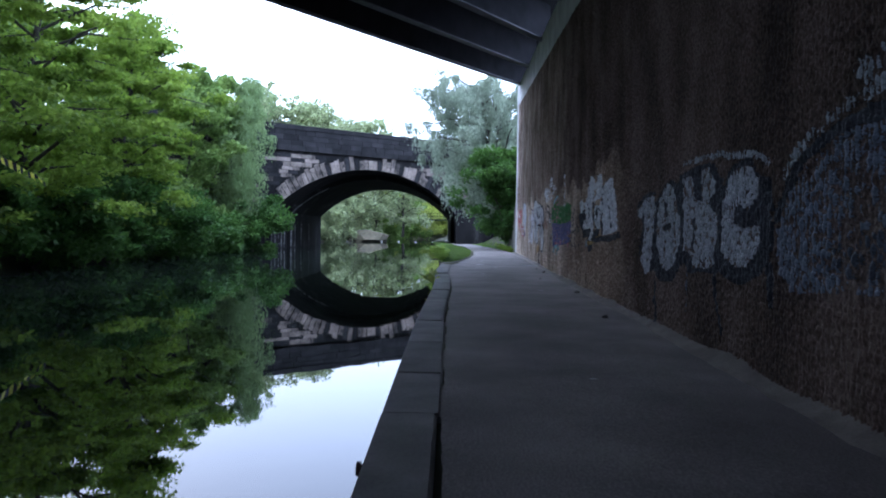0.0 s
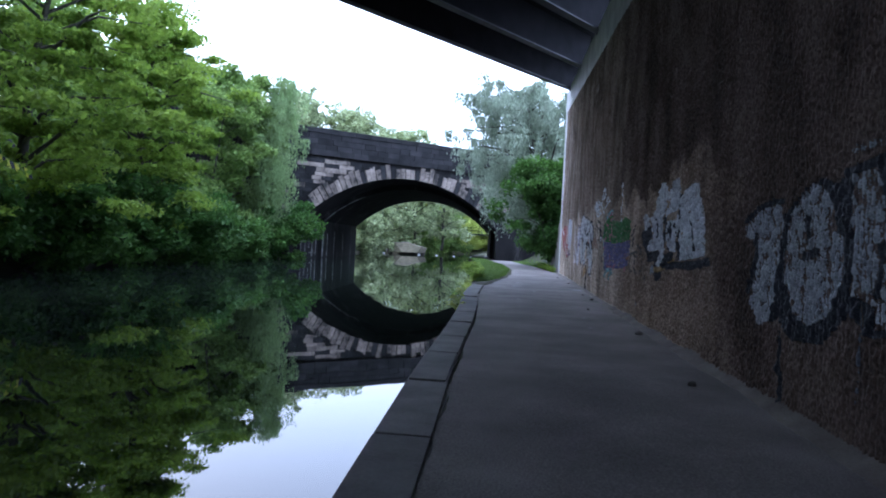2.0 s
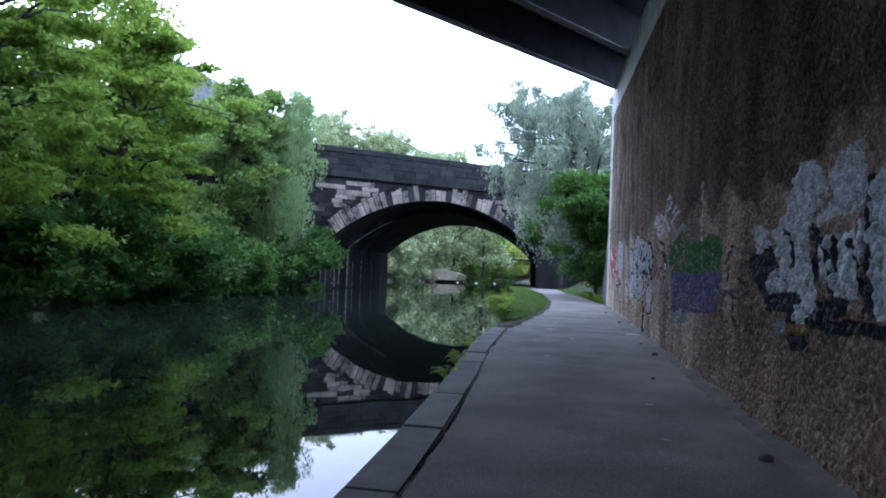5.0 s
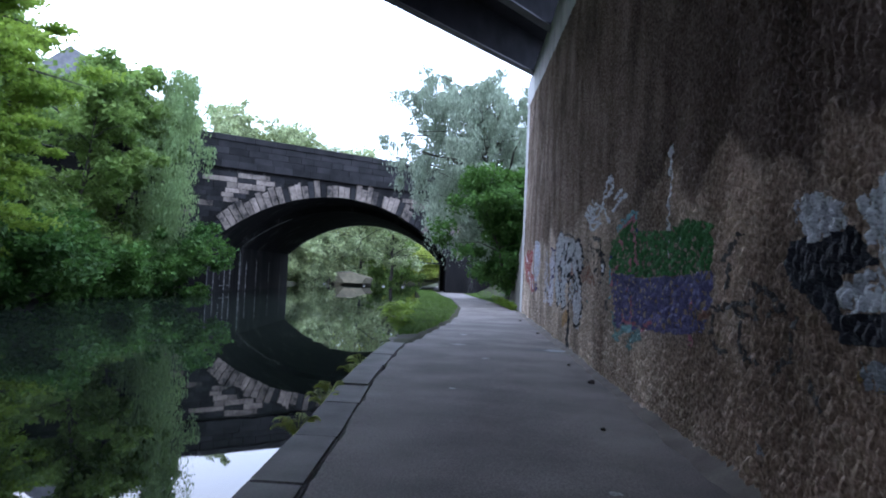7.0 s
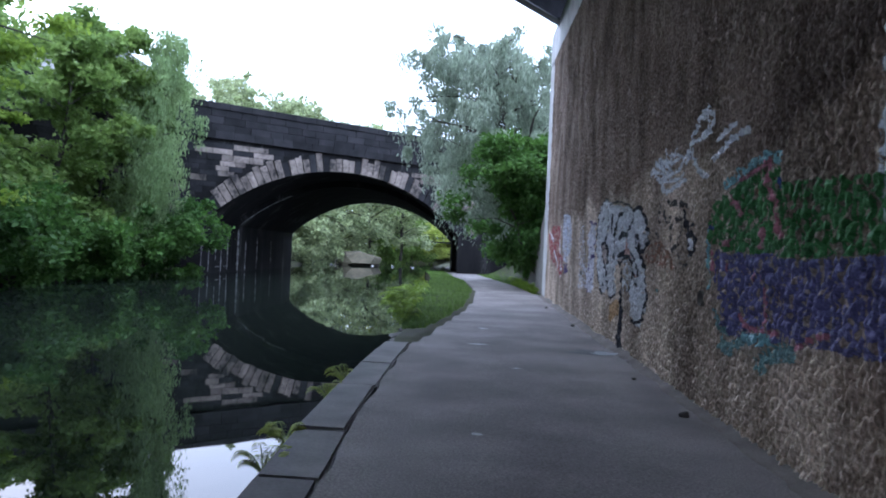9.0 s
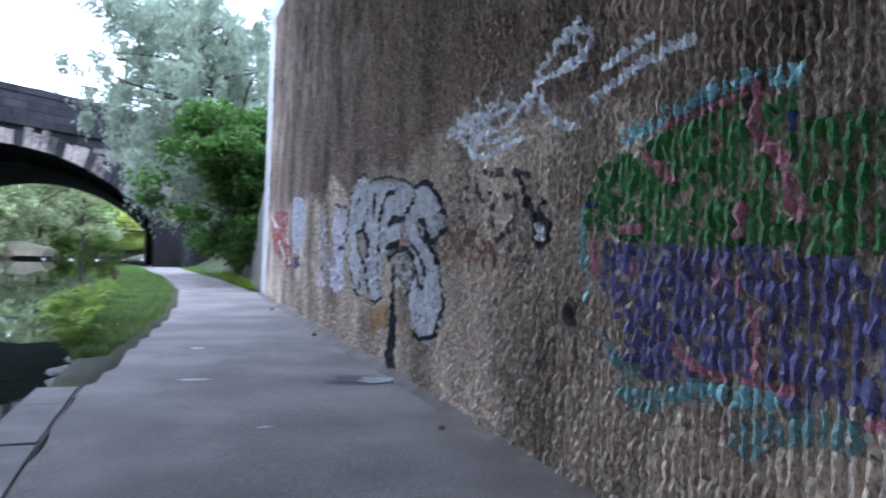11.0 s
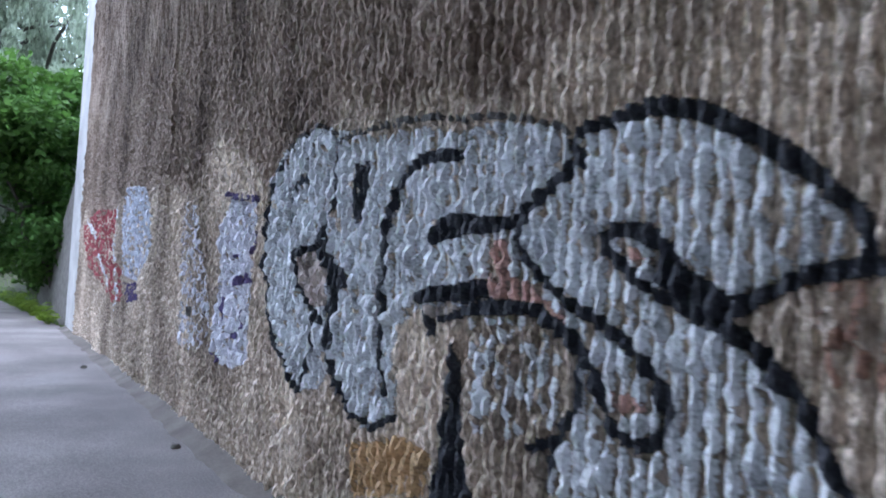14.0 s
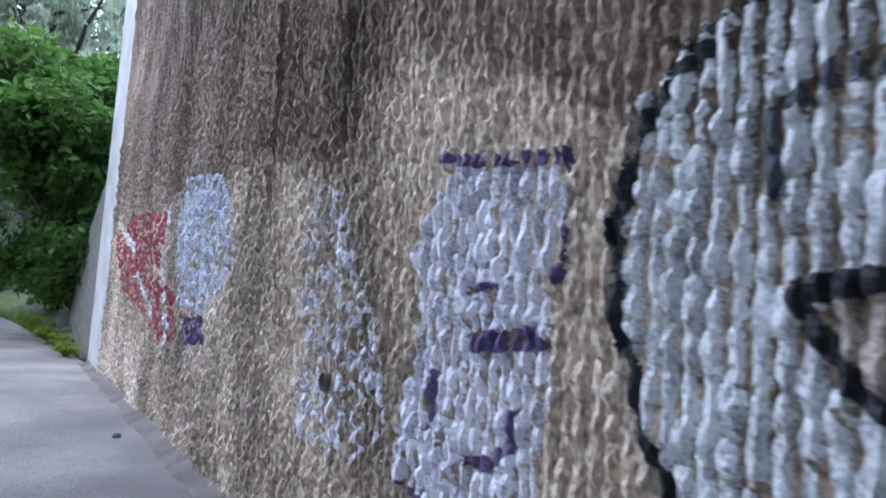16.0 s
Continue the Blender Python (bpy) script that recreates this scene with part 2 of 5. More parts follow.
PATH_Y = [-30, 3, 4.3, 5.7, 8.8, 13.2, 15.6, 18.2, 20.9, 22.5, 24.4, 29, 36, 44, 52, 60, 75, 100, 140]
PATH_L = [1.11, 0.92, 0.86, 0.81, 0.705, 0.63, 0.55, 0.4, 0.34, 0.35, 0.46, 0.88, 0.96, 0.45, -0.6, -1.5, -2.2, -2.5, -2.5]
PATH_R = [3.3, 3.3, 3.3, 3.3, 3.3, 3.3, 3.3, 3.3, 3.3, 3.3, 3.3, 3.3, 3.15, 2.45, 1.45, 0.6, -0.2, -0.3, -0.3]


def path_left(y):
    return np.interp(y, PATH_Y, PATH_L)


def path_right(y):
    return np.interp(y, PATH_Y, PATH_R)


def shore_right(y):
    """Where the towpath side meets the water."""
    y = np.asarray(y, float)
    return np.where(y < 22.3, coping_x(y) + 0.1, np.interp(y, [22.3, 24, 27, 33, 40, 46, 52, 60, 75, 100, 140], [0.1, 0.05, -0.25, -0.6, -0.85, -1.2, -1.8, -2.7, -3.2, -3.6, -3.6]))


def shore_left(y):
    return np.interp(y, [-30, 10, 25, 40, 47, 60, 75, 90, 110, 140], [-15.5, -14.8, -14.0, -14.0, -13.6, -14.6, -15.5, -15, -12, -9]) + 0.5 * (noise_a(np.asarray(y) * 0.4, 3.3) - 0.5)


def ground_height(x, y):
    bed = -1.3
    right = np.where((x < path_left(y) + 0.1) & (y > 22.6), 0.03 + 0.05 * noise_b(x * 2, y * 2), -0.03) + 0.0 * x
    rise_r = smoothstep(0.0, 6.0, x - np.maximum(path_right(y), np.where(y < WALL_END, 5.0, -90)) - 0.35) * 3.2
    right = right + rise_r
    left = -0.2 + 1.5 * smoothstep(0, 9, shore_left(y) - x) + 0.3 * noise_b(x * 0.5, y * 0.5)
    z = np.where(x > shore_right(y), right, np.where(x < shore_left(y), left, bed))
    end = smoothstep(112, 120, y)
    return z * (1 - end) + 0.6 * end


def build_ground():
    xs = np.concatenate([[-2500, -600, -150, -70, -40], np.arange(-30, -12, 0.5), np.arange(-12, -4.5, 1.5), np.arange(-4.5, 4.2, 0.1), np.arange(4.2, 16, 0.6), [20, 30, 60, 150, 600, 2500]])
    ys = np.concatenate([[-2500, -600, -150, -60], np.arange(-30, 18, 1.0), np.arange(18, 60, 0.25), np.arange(60, 122, 1.5), [130, 150, 250, 600, 2500]])
    X, Y = np.meshgrid(xs, ys, indexing="ij")
    Z = ground_height(X, Y)
    n, m = X.shape
    i, j = np.meshgrid(np.arange(n - 1), np.arange(m - 1), indexing="ij")
    f = np.stack([i * m + j, (i + 1) * m + j, (i + 1) * m + j + 1, i * m + j + 1], -1).reshape(-1, 4)
    ob = new("ground", mesh_np("ground", np.stack([X, Y, Z], -1).reshape(-1, 3), f, EARTH, True))
    return tagged(ob, "dark earth banks and canal bed under low growth", "ground", kind="structure")


build_ground()

_ws = np.array([[-40, -40, WATER_Z], [6, -40, WATER_Z], [6, 118, WATER_Z], [-40, 118, WATER_Z]])
tagged(new("water", mesh_np("water", _ws, [[0, 1, 2, 3]], WATER)), "still dark canal water mirroring trees and sky", "water", kind="structure")


def build_path():
    ys = np.concatenate([np.arange(-30, 2, 1.0), np.arange(2, 23, 0.12), np.arange(23, 62, 0.4), np.arange(62, 116, 2.0)])
    verts, faces = [], []
    cols = np.linspace(0, 1, 9)
    for y in ys:
        l, r = float(path_left(y)), float(path_right(y))
        if y < 22.6:
            l += 0.05 * float(noise_a(y * 1.7, 0.5)) + 0.03 * float(noise_b(y * 6.0, 0.5)) - 0.035
        if 23 < y < 50:
            l += 0.06 * (float(noise_a(y * 2.1, 0.5)) - 0.5)
        for c in cols:
            verts.append((l + (r - l) * c, y, 0.022 + 0.02 * c * (1 - c) * 4 * 0.5))
    n = len(cols)
    for a in range(len(ys) - 1):
        for c in range(n - 1):
            k = a * n + c
            faces.append((k, k + 1, k + n + 1, k + n))
    tagged(new("towpath", mesh_np("towpath", verts, faces, ASPHALT, True)), "worn grey asphalt towpath beside the canal", "path", kind="structure")


build_path()

# the towpath's retaining wall under the coping
bm = bmesh.new()
_ys = np.arange(-30, 22.5, 0.75)
prism_bm([(float(coping_x(y)) + 0.05, y, -1.3) for y in _ys] + [(float(coping_x(y)) + 0.3, y, -1.3) for y in _ys[::-1]], (0, 0, 1.24), bm)
_m = bpy.data.meshes.new("canal_wall")
bm.to_mesh(_m)
bm.free()
_m.materials.append(SOOT_STONE)
tagged(new("canal_wall", _m), "dark wet masonry wall under the coping stones", "wall", kind="structure")


def build_coping():
    top = new("coping")
    tagged(top, "worn grey stone coping along the water's edge", "coping", kind="structure")
    y, k = -6.0, 0
    r = np.random.default_rng(5)
    while y < 22.4:
        ln = float(r.uniform(1.0, 1.7))
        y2 = min(y + ln, 22.55)
        a, b = float(coping_x(y)), float(coping_x(y2))
        w = 0.35 + float(r.uniform(-0.015, 0.015))
        dz = float(r.uniform(-0.008, 0.008))
        own = prism_bm([(a, y + 0.006, -0.2), (b, y2 - 0.006, -0.2), (b + w, y2 - 0.006, -0.2), (a + w, y + 0.006, -0.2)], (0, 0, 0.235 + dz))
        bmesh.ops.bevel(own, geom=[e for e in own.edges if e.calc_length() > 0.25 and min(v.co.z for v in e.verts) > 0], offset=0.018, segments=2, affect="EDGES")
        part("coping_stone", own, COPING, top)
        y = y2
    return top


build_coping()

# ---------- the abutment wall of the road bridge ----------
RIB = 0.058


def band_low(y):
    """The lower edge of the smooth concrete band at the wall's top."""
    return 5.92 + 0.0715 * (np.asarray(y, float) - 14.6)


def rib_relief(y, z):
    """How far the ribbed face stands out at y, z: ribs whose crests were hammered off, leaving long uneven scales."""
    y, z = np.asarray(y, float), np.asarray(z, float)
    rib = np.floor(y / RIB)
    ph = y / RIB - rib
    row = z * 9.5 + noise_c(rib * 5, 7.0) * 9.0 + 0.5 * noise_a(rib * 3, z * 6.0)
    cell = np.floor(row)
    run = row - cell
    chip, lean, fat = noise_a(rib * 7, cell * 3), noise_b(rib * 3, cell * 5), noise_c(rib * 11, cell * 7)
    swell = np.sin(np.pi * run)
    nick = noise_b(y * 52, z * 24) - 0.5
    half = 0.2 + 0.09 * fat + 0.1 * swell * chip + 0.16 * nick
    off = np.abs(ph - 0.5 - 0.1 * (fat - 0.5) - 0.5 * (run - 0.5) * (lean - 0.4))
    crest = smoothstep(-0.12, 0.08, half - off)
    depth = 0.02 + 0.032 * chip * (0.45 + 0.55 * swell) * (1.2 - 0.7 * run * lean) + 0.02 * (noise_c(y * 63, z * 33) - 0.4)
    worn = 0.5 + 0.5 * smoothstep(7, 12, y)
    return crest * depth * worn + 0.014 * (noise_b(y * 47, z * 41) - 0.5) + 0.012 * (noise_c(y * 0.8, z * 0.8) - 0.5) - 0.014


WALL_ZS = np.concatenate([np.linspace(-0.05, 2.45, 172), np.linspace(2.48, 3.45, 38)])


def rib_columns(y0, y1, steps):
    return ((np.arange(round(y0 / RIB), round(y1 / RIB))[:, None] + np.array(steps)) * RIB).ravel()


WALL_YS = np.concatenate([
    rib_columns(1.5, 10.6, (0.0, 0.3, 0.6)), rib_columns(10.6, 15.0, (0.0, 0.25, 0.5, 0.75)),
    rib_columns(15.0, 27.2, (0.0, 0.14, 0.32, 0.5, 0.68, 0.86)), rib_columns(27.2, 34.5, (0.0, 0.3, 0.6)),
])


def grid_faces(n, m):
    i, j = np.meshgrid(np.arange(n - 1), np.arange(m - 1), indexing="ij")
    return np.stack([i * m + j, i * m + j + 1, (i + 1) * m + j + 1, (i + 1) * m + j], -1).reshape(-1, 4)


def build_wall():
    Y, Z = np.meshgrid(WALL_YS, WALL_ZS, indexing="ij")
    X = WALL_X - rib_relief(Y, Z)
    # construction joints and the broken slit at one of them
    for yj, w, low in ((27.85, 0.05, 1.9), (26.82, 0.035, 2.0), (22.78, 0.02, -1.0), (9.84, 0.025, 0.5)):
        X = np.where((np.abs(Y - yj) < w) & (Z > low), WALL_X + 0.25, X)
    # weep holes
    for yh, zh, a in ((19.25, 0.97, 0.071), (26.75, 1.0, 0.04)):
        X = np.where(np.hypot(Y - yh, Z - zh) < a, WALL_X + 0.4, X)
    pieces = [(np.stack([X, Y, Z], -1).reshape(-1, 3), grid_faces(*Y.shape))]
    Y2, T = np.meshgrid(WALL_YS, np.linspace(0, 1, 26), indexing="ij")
    Z2 = WALL_ZS[-1] + (band_low(Y2) - WALL_ZS[-1]) * T
    X2 = WALL_X - rib_relief(Y2, Z2)
    for yj, w in ((27.85, 0.05), (26.82, 0.035), (9.84, 0.025)):
        X2 = np.where(np.abs(Y2 - yj) < w, WALL_X + 0.25, X2)
    pieces.append((np.stack([X2, Y2, Z2], -1).reshape(-1, 3), grid_faces(*Y2.shape)))
    wall = new("wall_east")
    tagged(wall, "tall brown ribbed concrete abutment wall beside the towpath", "wall", kind="structure")
    v, f = joined(pieces)
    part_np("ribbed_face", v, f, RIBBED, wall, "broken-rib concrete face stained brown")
    part("core", prism_bm([(WALL_X + 0.62, -30, -0.2), (WALL_X + 0.62, WALL_END - 0.02, -0.2), (WALL_X + 0.62, WALL_END - 0.02, float(band_low(WALL_END)) + 0.8), (WALL_X + 0.62, -30, 4.2)], (0.9, 0, 0)), SMOOTH, wall)
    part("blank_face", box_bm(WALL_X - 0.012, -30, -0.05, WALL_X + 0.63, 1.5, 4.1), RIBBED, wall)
    # smooth band along the top and smooth strip at the end
    lo, hi = float(band_low(-20)), float(band_low(WALL_END))
    part("smooth_band", prism_bm([(WALL_X - 0.03, -20, lo), (WALL_X - 0.03, WALL_END, hi), (WALL_X - 0.03, WALL_END, hi + 1.0), (WALL_X - 0.03, -20, lo + 1.0)], (0.66, 0, 0)), SMOOTH, wall, "smooth pale concrete band")
    part("end_strip", box_bm(WALL_X - 0.02, 34.5, -0.05, WALL_X + 0.63, WALL_END, float(band_low(34.5))), SMOOTH, wall, "smooth pale concrete strip at the wall's end")
    return wall


build_wall()

# ---------- paint on the wall ----------
# the near lettering's silver is darkened to paint in the dimness there
TINTS = {
    "SILVER": (0.6, 0.61, 0.63), "DULL": (0.36, 0.37, 0.39), "BLACK": (0.018, 0.02, 0.028), "SLATE": (0.15, 0.17, 0.21), "DUSK": (0.07, 0.08, 0.1), "GREY": (0.28, 0.3, 0.32),
    "WHITE": (0.83, 0.86, 0.92), "GREEN": (0.055, 0.19, 0.05), "PURPLE": (0.15, 0.14, 0.29), "PINK": (0.5, 0.2, 0.25), "PINK2": (0.5, 0.3, 0.25),
    "CYAN": (0.28, 0.5, 0.54), "TEAL": (0.2, 0.33, 0.33), "BLUE": (0.03, 0.06, 0.22), "CHAR": (0.085, 0.08, 0.075), "RUST": (0.3, 0.17, 0.12),
    "OCHRE": (0.3, 0.2, 0.07), "LILAC": (0.66, 0.65, 0.72), "VIOLET": (0.085, 0.06, 0.16), "RED": (0.33, 0.07, 0.08), "PALEBLUE": (0.56, 0.58, 0.66), "ORANGE": (0.5, 0.33, 0.17), "TAN": (0.44, 0.37, 0.33),
}
SPRAY = {k: material(k.lower() + "_spray_paint", [(0.36, tuple(v * 0.42 for v in c)), (0.5, c), (0.62, tuple(min(0.85, v * 1.2 + 0.03) for v in c))], 9, 70, 0.62, 0.8, 0.01, fine_share=0.55) for k, c in TINTS.items()}
for _m in SPRAY.values():
    # ragged, speckled edges where the spray thins out
    _n, _l = _m.node_tree.nodes, _m.node_tree.links
    _at, _geo, _no, _su, _gt = _n.new("ShaderNodeAttribute"), _n.new("ShaderNodeNewGeometry"), _n.new("ShaderNodeTexNoise"), _n.new("ShaderNodeMath"), _n.new("ShaderNodeMapRange")
    _tr, _mx = _n.new("ShaderNodeBsdfTransparent"), _n.new("ShaderNodeMixShader")
    _at.attribute_name = "cover"
    _no.inputs["Scale"].default_value, _no.inputs["Detail"].default_value = 70.0, 3
    _su.operation, _su.inputs[1].default_value = "MULTIPLY_ADD", 0.7
    _gt.inputs["From Min"].default_value, _gt.inputs["From Max"].default_value = 0.78, 0.92
    _l.new(_geo.outputs["Position"], _no.inputs["Vector"])
    _l.new(_no.outputs["Fac"], _su.inputs[0])
    _l.new(_at.outputs["Fac"], _su.inputs[2])
    _l.new(_su.outputs[0], _gt.inputs["Value"])
    _l.new(_gt.outputs[0], _mx.inputs[0])
    _l.new(_tr.outputs[0], _mx.inputs[1])
    _l.new(_n["Principled BSDF"].outputs[0], _mx.inputs[2])
    _l.new(_mx.outputs[0], _n["Material Output"].inputs["Surface"])


class Paint:
    """One piece of sprayed paint that follows the ribs of the wall, 4 mm proud of them."""

    def __init__(self, name, label, cover):
        self.name, self.label, self.cover, self.layers = name, label, cover, []

    def fill(self, tint, outline):
        self.layers.append((tint, 0.0, np.array(outline)))

    def line(self, tint, width, points):
        self.layers.append((tint, width, np.array(points)))

    def build(self):
        every = np.concatenate([p for _, _, p in self.layers])
        (y0, z0), (y1, z1) = every.min(0) - 0.1, every.max(0) + 0.1
        ys, zs = WALL_YS[(WALL_YS > y0) & (WALL_YS < y1)], WALL_ZS[(WALL_ZS > max(z0, 0.0)) & (WALL_ZS < z1)]
        Y, Z = np.meshgrid(ys, zs, indexing="ij")
        # the hand's wobble
        wy, wz = Y + 0.03 * (noise_a(Y * 5, Z * 5) - 0.5), Z + 0.025 * (noise_b(Y * 5, Z * 5) - 0.5)
        names = sorted({n for n, _, _ in self.layers}, key=lambda n: (n in ("BLACK", "VIOLET"), n))
        field = {n: np.full(Y.shape, 9.0) for n in names}
        for name, width, p in self.layers:
            q = np.concatenate([p, p[:1]])
            if width:
                q = np.concatenate([p[:1], (p[:-1] + p[1:]) / 2, p[-1:]]) if len(p) > 2 else p
            edge = np.full(Y.shape, 9.0)
            inside = np.zeros(Y.shape, bool)
            for a, b in zip(q[:-1], q[1:]):
                d = b - a
                k = np.clip(((wy - a[0]) * d[0] + (wz - a[1]) * d[1]) / (d @ d + 1e-9), 0, 1)
                edge = np.minimum(edge, np.hypot(wy - a[0] - k * d[0], wz - a[1] - k * d[1]))
                if not width and abs(d[1]) > 1e-6:
                    inside ^= ((a[1] > wz) != (b[1] > wz)) & (wy < d[0] * (wz - a[1]) / d[1] + a[0])
            away = edge - width * (0.5 if name in ("BLACK", "CHAR") else 0.55) * (0.75 + 0.5 * noise_c(Y * 8, Z * 8)) if width else np.where(inside, -edge, edge)
            for n in names:
                field[n] = np.minimum(field[n], away) if n == name else np.maximum(field[n], -away - 0.01)
        relief = rib_relief(Y, Z)
        worn = 0.5 * noise_a(Y * 23, Z * 31) + 0.5 * noise_c(Y * 45, Z * 22)
        thin = 1.0 - 0.8 * np.clip((0.008 - relief) / 0.014, 0, 1) * (1.25 - self.cover * 0.5) - 3.5 * np.clip(worn - 0.08 - 0.68 * self.cover, 0, 1)
        thin *= ~(np.hypot(Y - 19.25, Z - 0.97) < 0.075) & ~(np.hypot(Y - 26.75, Z - 1.0) < 0.055)
        quads = grid_faces(*Y.shape)
        top = new(self.name)
        tagged(top, self.label, "graffiti", "graffiti on the abutment wall")
        for k, name in enumerate(names):
            cover = np.clip(0.5 - field[name] / 0.035, 0, 1) * np.clip(np.maximum(thin, 0.85) if name == "BLACK" else thin, 0, 1)
            g = quads[cover.ravel()[quads].max(1) > 0.1]
            if len(g):
                v = np.stack([WALL_X - 0.004 - 0.0012 * k - relief, Y, Z], -1).reshape(-1, 3)
                used, inv = np.unique(g, return_inverse=True)
                ob = part_np(name.lower().rstrip("2") + "_paint", v[used], inv.reshape(-1, 4), SPRAY[name], top)
                ob.data.attributes.new("cover", "FLOAT", "POINT").data.foreach_set("value", cover.ravel()[used].astype(np.float32))
                tagged(ob, kind="stuff")



g = Paint("graffiti_lettering", "silver bubble lettering with black shadow sprayed on concrete", 0.9)
g.line("GREY", 0.06, [(7.34, 1.84), (6.59, 1.84), (5.92, 1.8), (5.46, 1.74), (5.2, 1.67)])
g.fill("BLACK", [(5.79, 1.72), (5.53, 1.69), (5.39, 1.57), (5.17, 1.56), (5.08, 1.24), (5.1, 1.02), (5.31, 0.82), (5.65, 0.72), (6.07, 0.74), (6.3, 0.86), (6.31, 1.11), (6.17, 1.27), (6.27, 1.4), (6.08, 1.54)])
g.fill("BLACK", [(7.41, 1.73), (6.94, 1.78), (6.38, 1.76), (6.18, 1.59), (6.08, 1.54), (6.17, 1.39), (6.16, 0.99), (6.25, 0.78), (7.01, 0.73), (7.38, 0.9)])
g.fill("BLACK", [(8.32, 1.5), (7.96, 1.67), (7.71, 1.72), (7.41, 1.63), (7.26, 1.35), (7.21, 1.05), (7.31, 0.8), (7.6, 0.61), (8.11, 0.56), (8.46, 0.74), (8.41, 1.15)])
g.fill("DULL", [(6.08, 1.5), (6, 1.65), (5.75, 1.7), (5.53, 1.66), (5.39, 1.55), (5.35, 1.42), (5.45, 1.35), (5.59, 1.29), (5.71, 1.35), (5.78, 1.37), (5.86, 1.3), (5.86, 1.22), (5.66, 1.19), (5.32, 1.2), (5.31, 1.11), (5.38, 0.98), (5.58, 0.86), (5.81, 0.85), (6.07, 0.91), (6.21, 1.07), (6.22, 1.27)])
g.fill("DULL", [(7.34, 1.7), (7, 1.71), (6.87, 1.47), (6.69, 1.44), (6.7, 1.73), (6.48, 1.75), (6.32, 1.6), (6.32, 1.48), (6.47, 1.43), (6.22, 1.27), (6.21, 1.11), (6.3, 0.86), (6.56, 0.78), (6.97, 0.78), (6.98, 0.92), (7.31, 0.95), (7.33, 1.3)])
g.fill("DULL", [(8.23, 1.49), (8.05, 1.62), (7.8, 1.71), (7.55, 1.59), (7.47, 1.35), (7.25, 1.3), (7.32, 1.1), (7.53, 0.79), (7.85, 0.69), (8.11, 0.76), (8.31, 1.04), (8.32, 1.32)])
g.fill("DULL", [(9.19, 1.44), (8.73, 1.61), (8.43, 1.59), (8.28, 1.38), (8.35, 1.04), (8.49, 0.68), (8.81, 0.6), (9.04, 0.77), (8.94, 1.09), (8.95, 1.28), (9.18, 1.35)])
g.fill("BLACK", [(5.86, 1.3), (5.78, 1.37), (5.71, 1.31), (5.45, 1.29), (5.32, 1.25), (5.32, 1.18), (5.66, 1.19), (5.84, 1.22)])
g.line("BLACK", 0.07, [(6.94, 1.7), (6.91, 1.57), (6.81, 1.45)])
g.line("BLACK", 0.08, [(6.9, 1.24), (6.89, 1.1), (6.94, 0.99)])
g.line("BLACK", 0.06, [(6.5, 1.76), (6.37, 1.62), (6.13, 1.59)])
g.line("BLACK", 0.09, [(7.92, 1.43), (7.9, 1.3)])
g.line("BLACK", 0.07, [(7.95, 1.18), (7.75, 1.2)])
g.line("BLACK", 0.09, [(8.95, 1.33), (8.89, 1.09), (9.09, 0.88)])
g.line("BLACK", 0.08, [(8.33, 0.57), (8.29, 0.35), (8.24, 0.06)])
g.line("DUSK", 0.04, [(7.11, 0.91), (7.09, 0.63), (7.12, 0.34)])
g.line("BLACK", 0.06, [(6.3, 0.76), (6.26, 0.49), (6.1, 0.28)])
g.line("BLACK", 0.1, [(5.16, 0.89), (5.12, 0.77), (5.11, 0.64)])
g.line("BLACK", 0.1, [(8.3, 1.41), (8.37, 1.09), (8.46, 0.71)])
g.line("BLACK", 0.13, [(7.39, 1.63), (7.3, 1.3), (7.28, 1.05), (7.34, 0.85)])
g.line("BLACK", 0.12, [(6.23, 1.56), (6.19, 1.35), (6.19, 1.07), (6.27, 0.82)])
g.line("BLACK", 0.05, [(9.19, 1.48), (8.74, 1.63), (8.37, 1.6)])
g.line("BLACK", 0.06, [(6.07, 1.54), (5.96, 1.67), (5.75, 1.71), (5.53, 1.68)])
g.build()
g = Paint("graffiti_piece", "large blue-grey painted arch with a black outline on concrete", 0.85)
g.fill("SLATE", [(5.06, 1.11), (4.83, 1.45), (4.45, 1.64), (4.13, 1.74), (3.76, 1.77), (3.43, 1.77), (3.38, 0.75), (3.71, 0.8), (4.2, 0.77), (4.79, 0.73), (5.01, 0.87)])
g.line("BLACK", 0.1, [(5.04, 1.27), (4.83, 1.53), (4.53, 1.72), (4.13, 1.79), (3.76, 1.8), (3.43, 1.79)])
g.line("GREY", 0.09, [(4.96, 1.54), (4.68, 1.72), (4.3, 1.86), (3.91, 1.92), (3.77, 1.95)])
g.fill("GREY", [(4.08, 2.06), (4.02, 2.15), (3.89, 2.1), (3.78, 2.16), (3.71, 1.96), (3.91, 1.92)])
g.fill("DUSK", [(4.28, 1.05), (4.04, 1.15), (3.73, 1.18), (3.4, 1.23), (3.38, 0.85), (3.71, 0.89), (4.14, 0.85)])
g.build()
g = Paint("graffiti_throwup", "silver and black throw-up letters worn on ribbed concrete", 0.88)
g.fill("BLACK", [(14.21, 1.53), (13.57, 1.57), (13.37, 1.38), (13.68, 1.34), (13.66, 1.16), (12.93, 1.2), (12.65, 1.12), (12.02, 1.2), (12.01, 1.07), (12.56, 1.01), (12.71, 0.8), (12.99, 0.76), (13.12, 1.04), (13.58, 1.02), (14.27, 1.35)])
g.fill("SILVER", [(14.12, 1.76), (13.9, 1.76), (13.62, 1.67), (13.63, 1.55), (13.96, 1.49), (14.12, 1.62)])
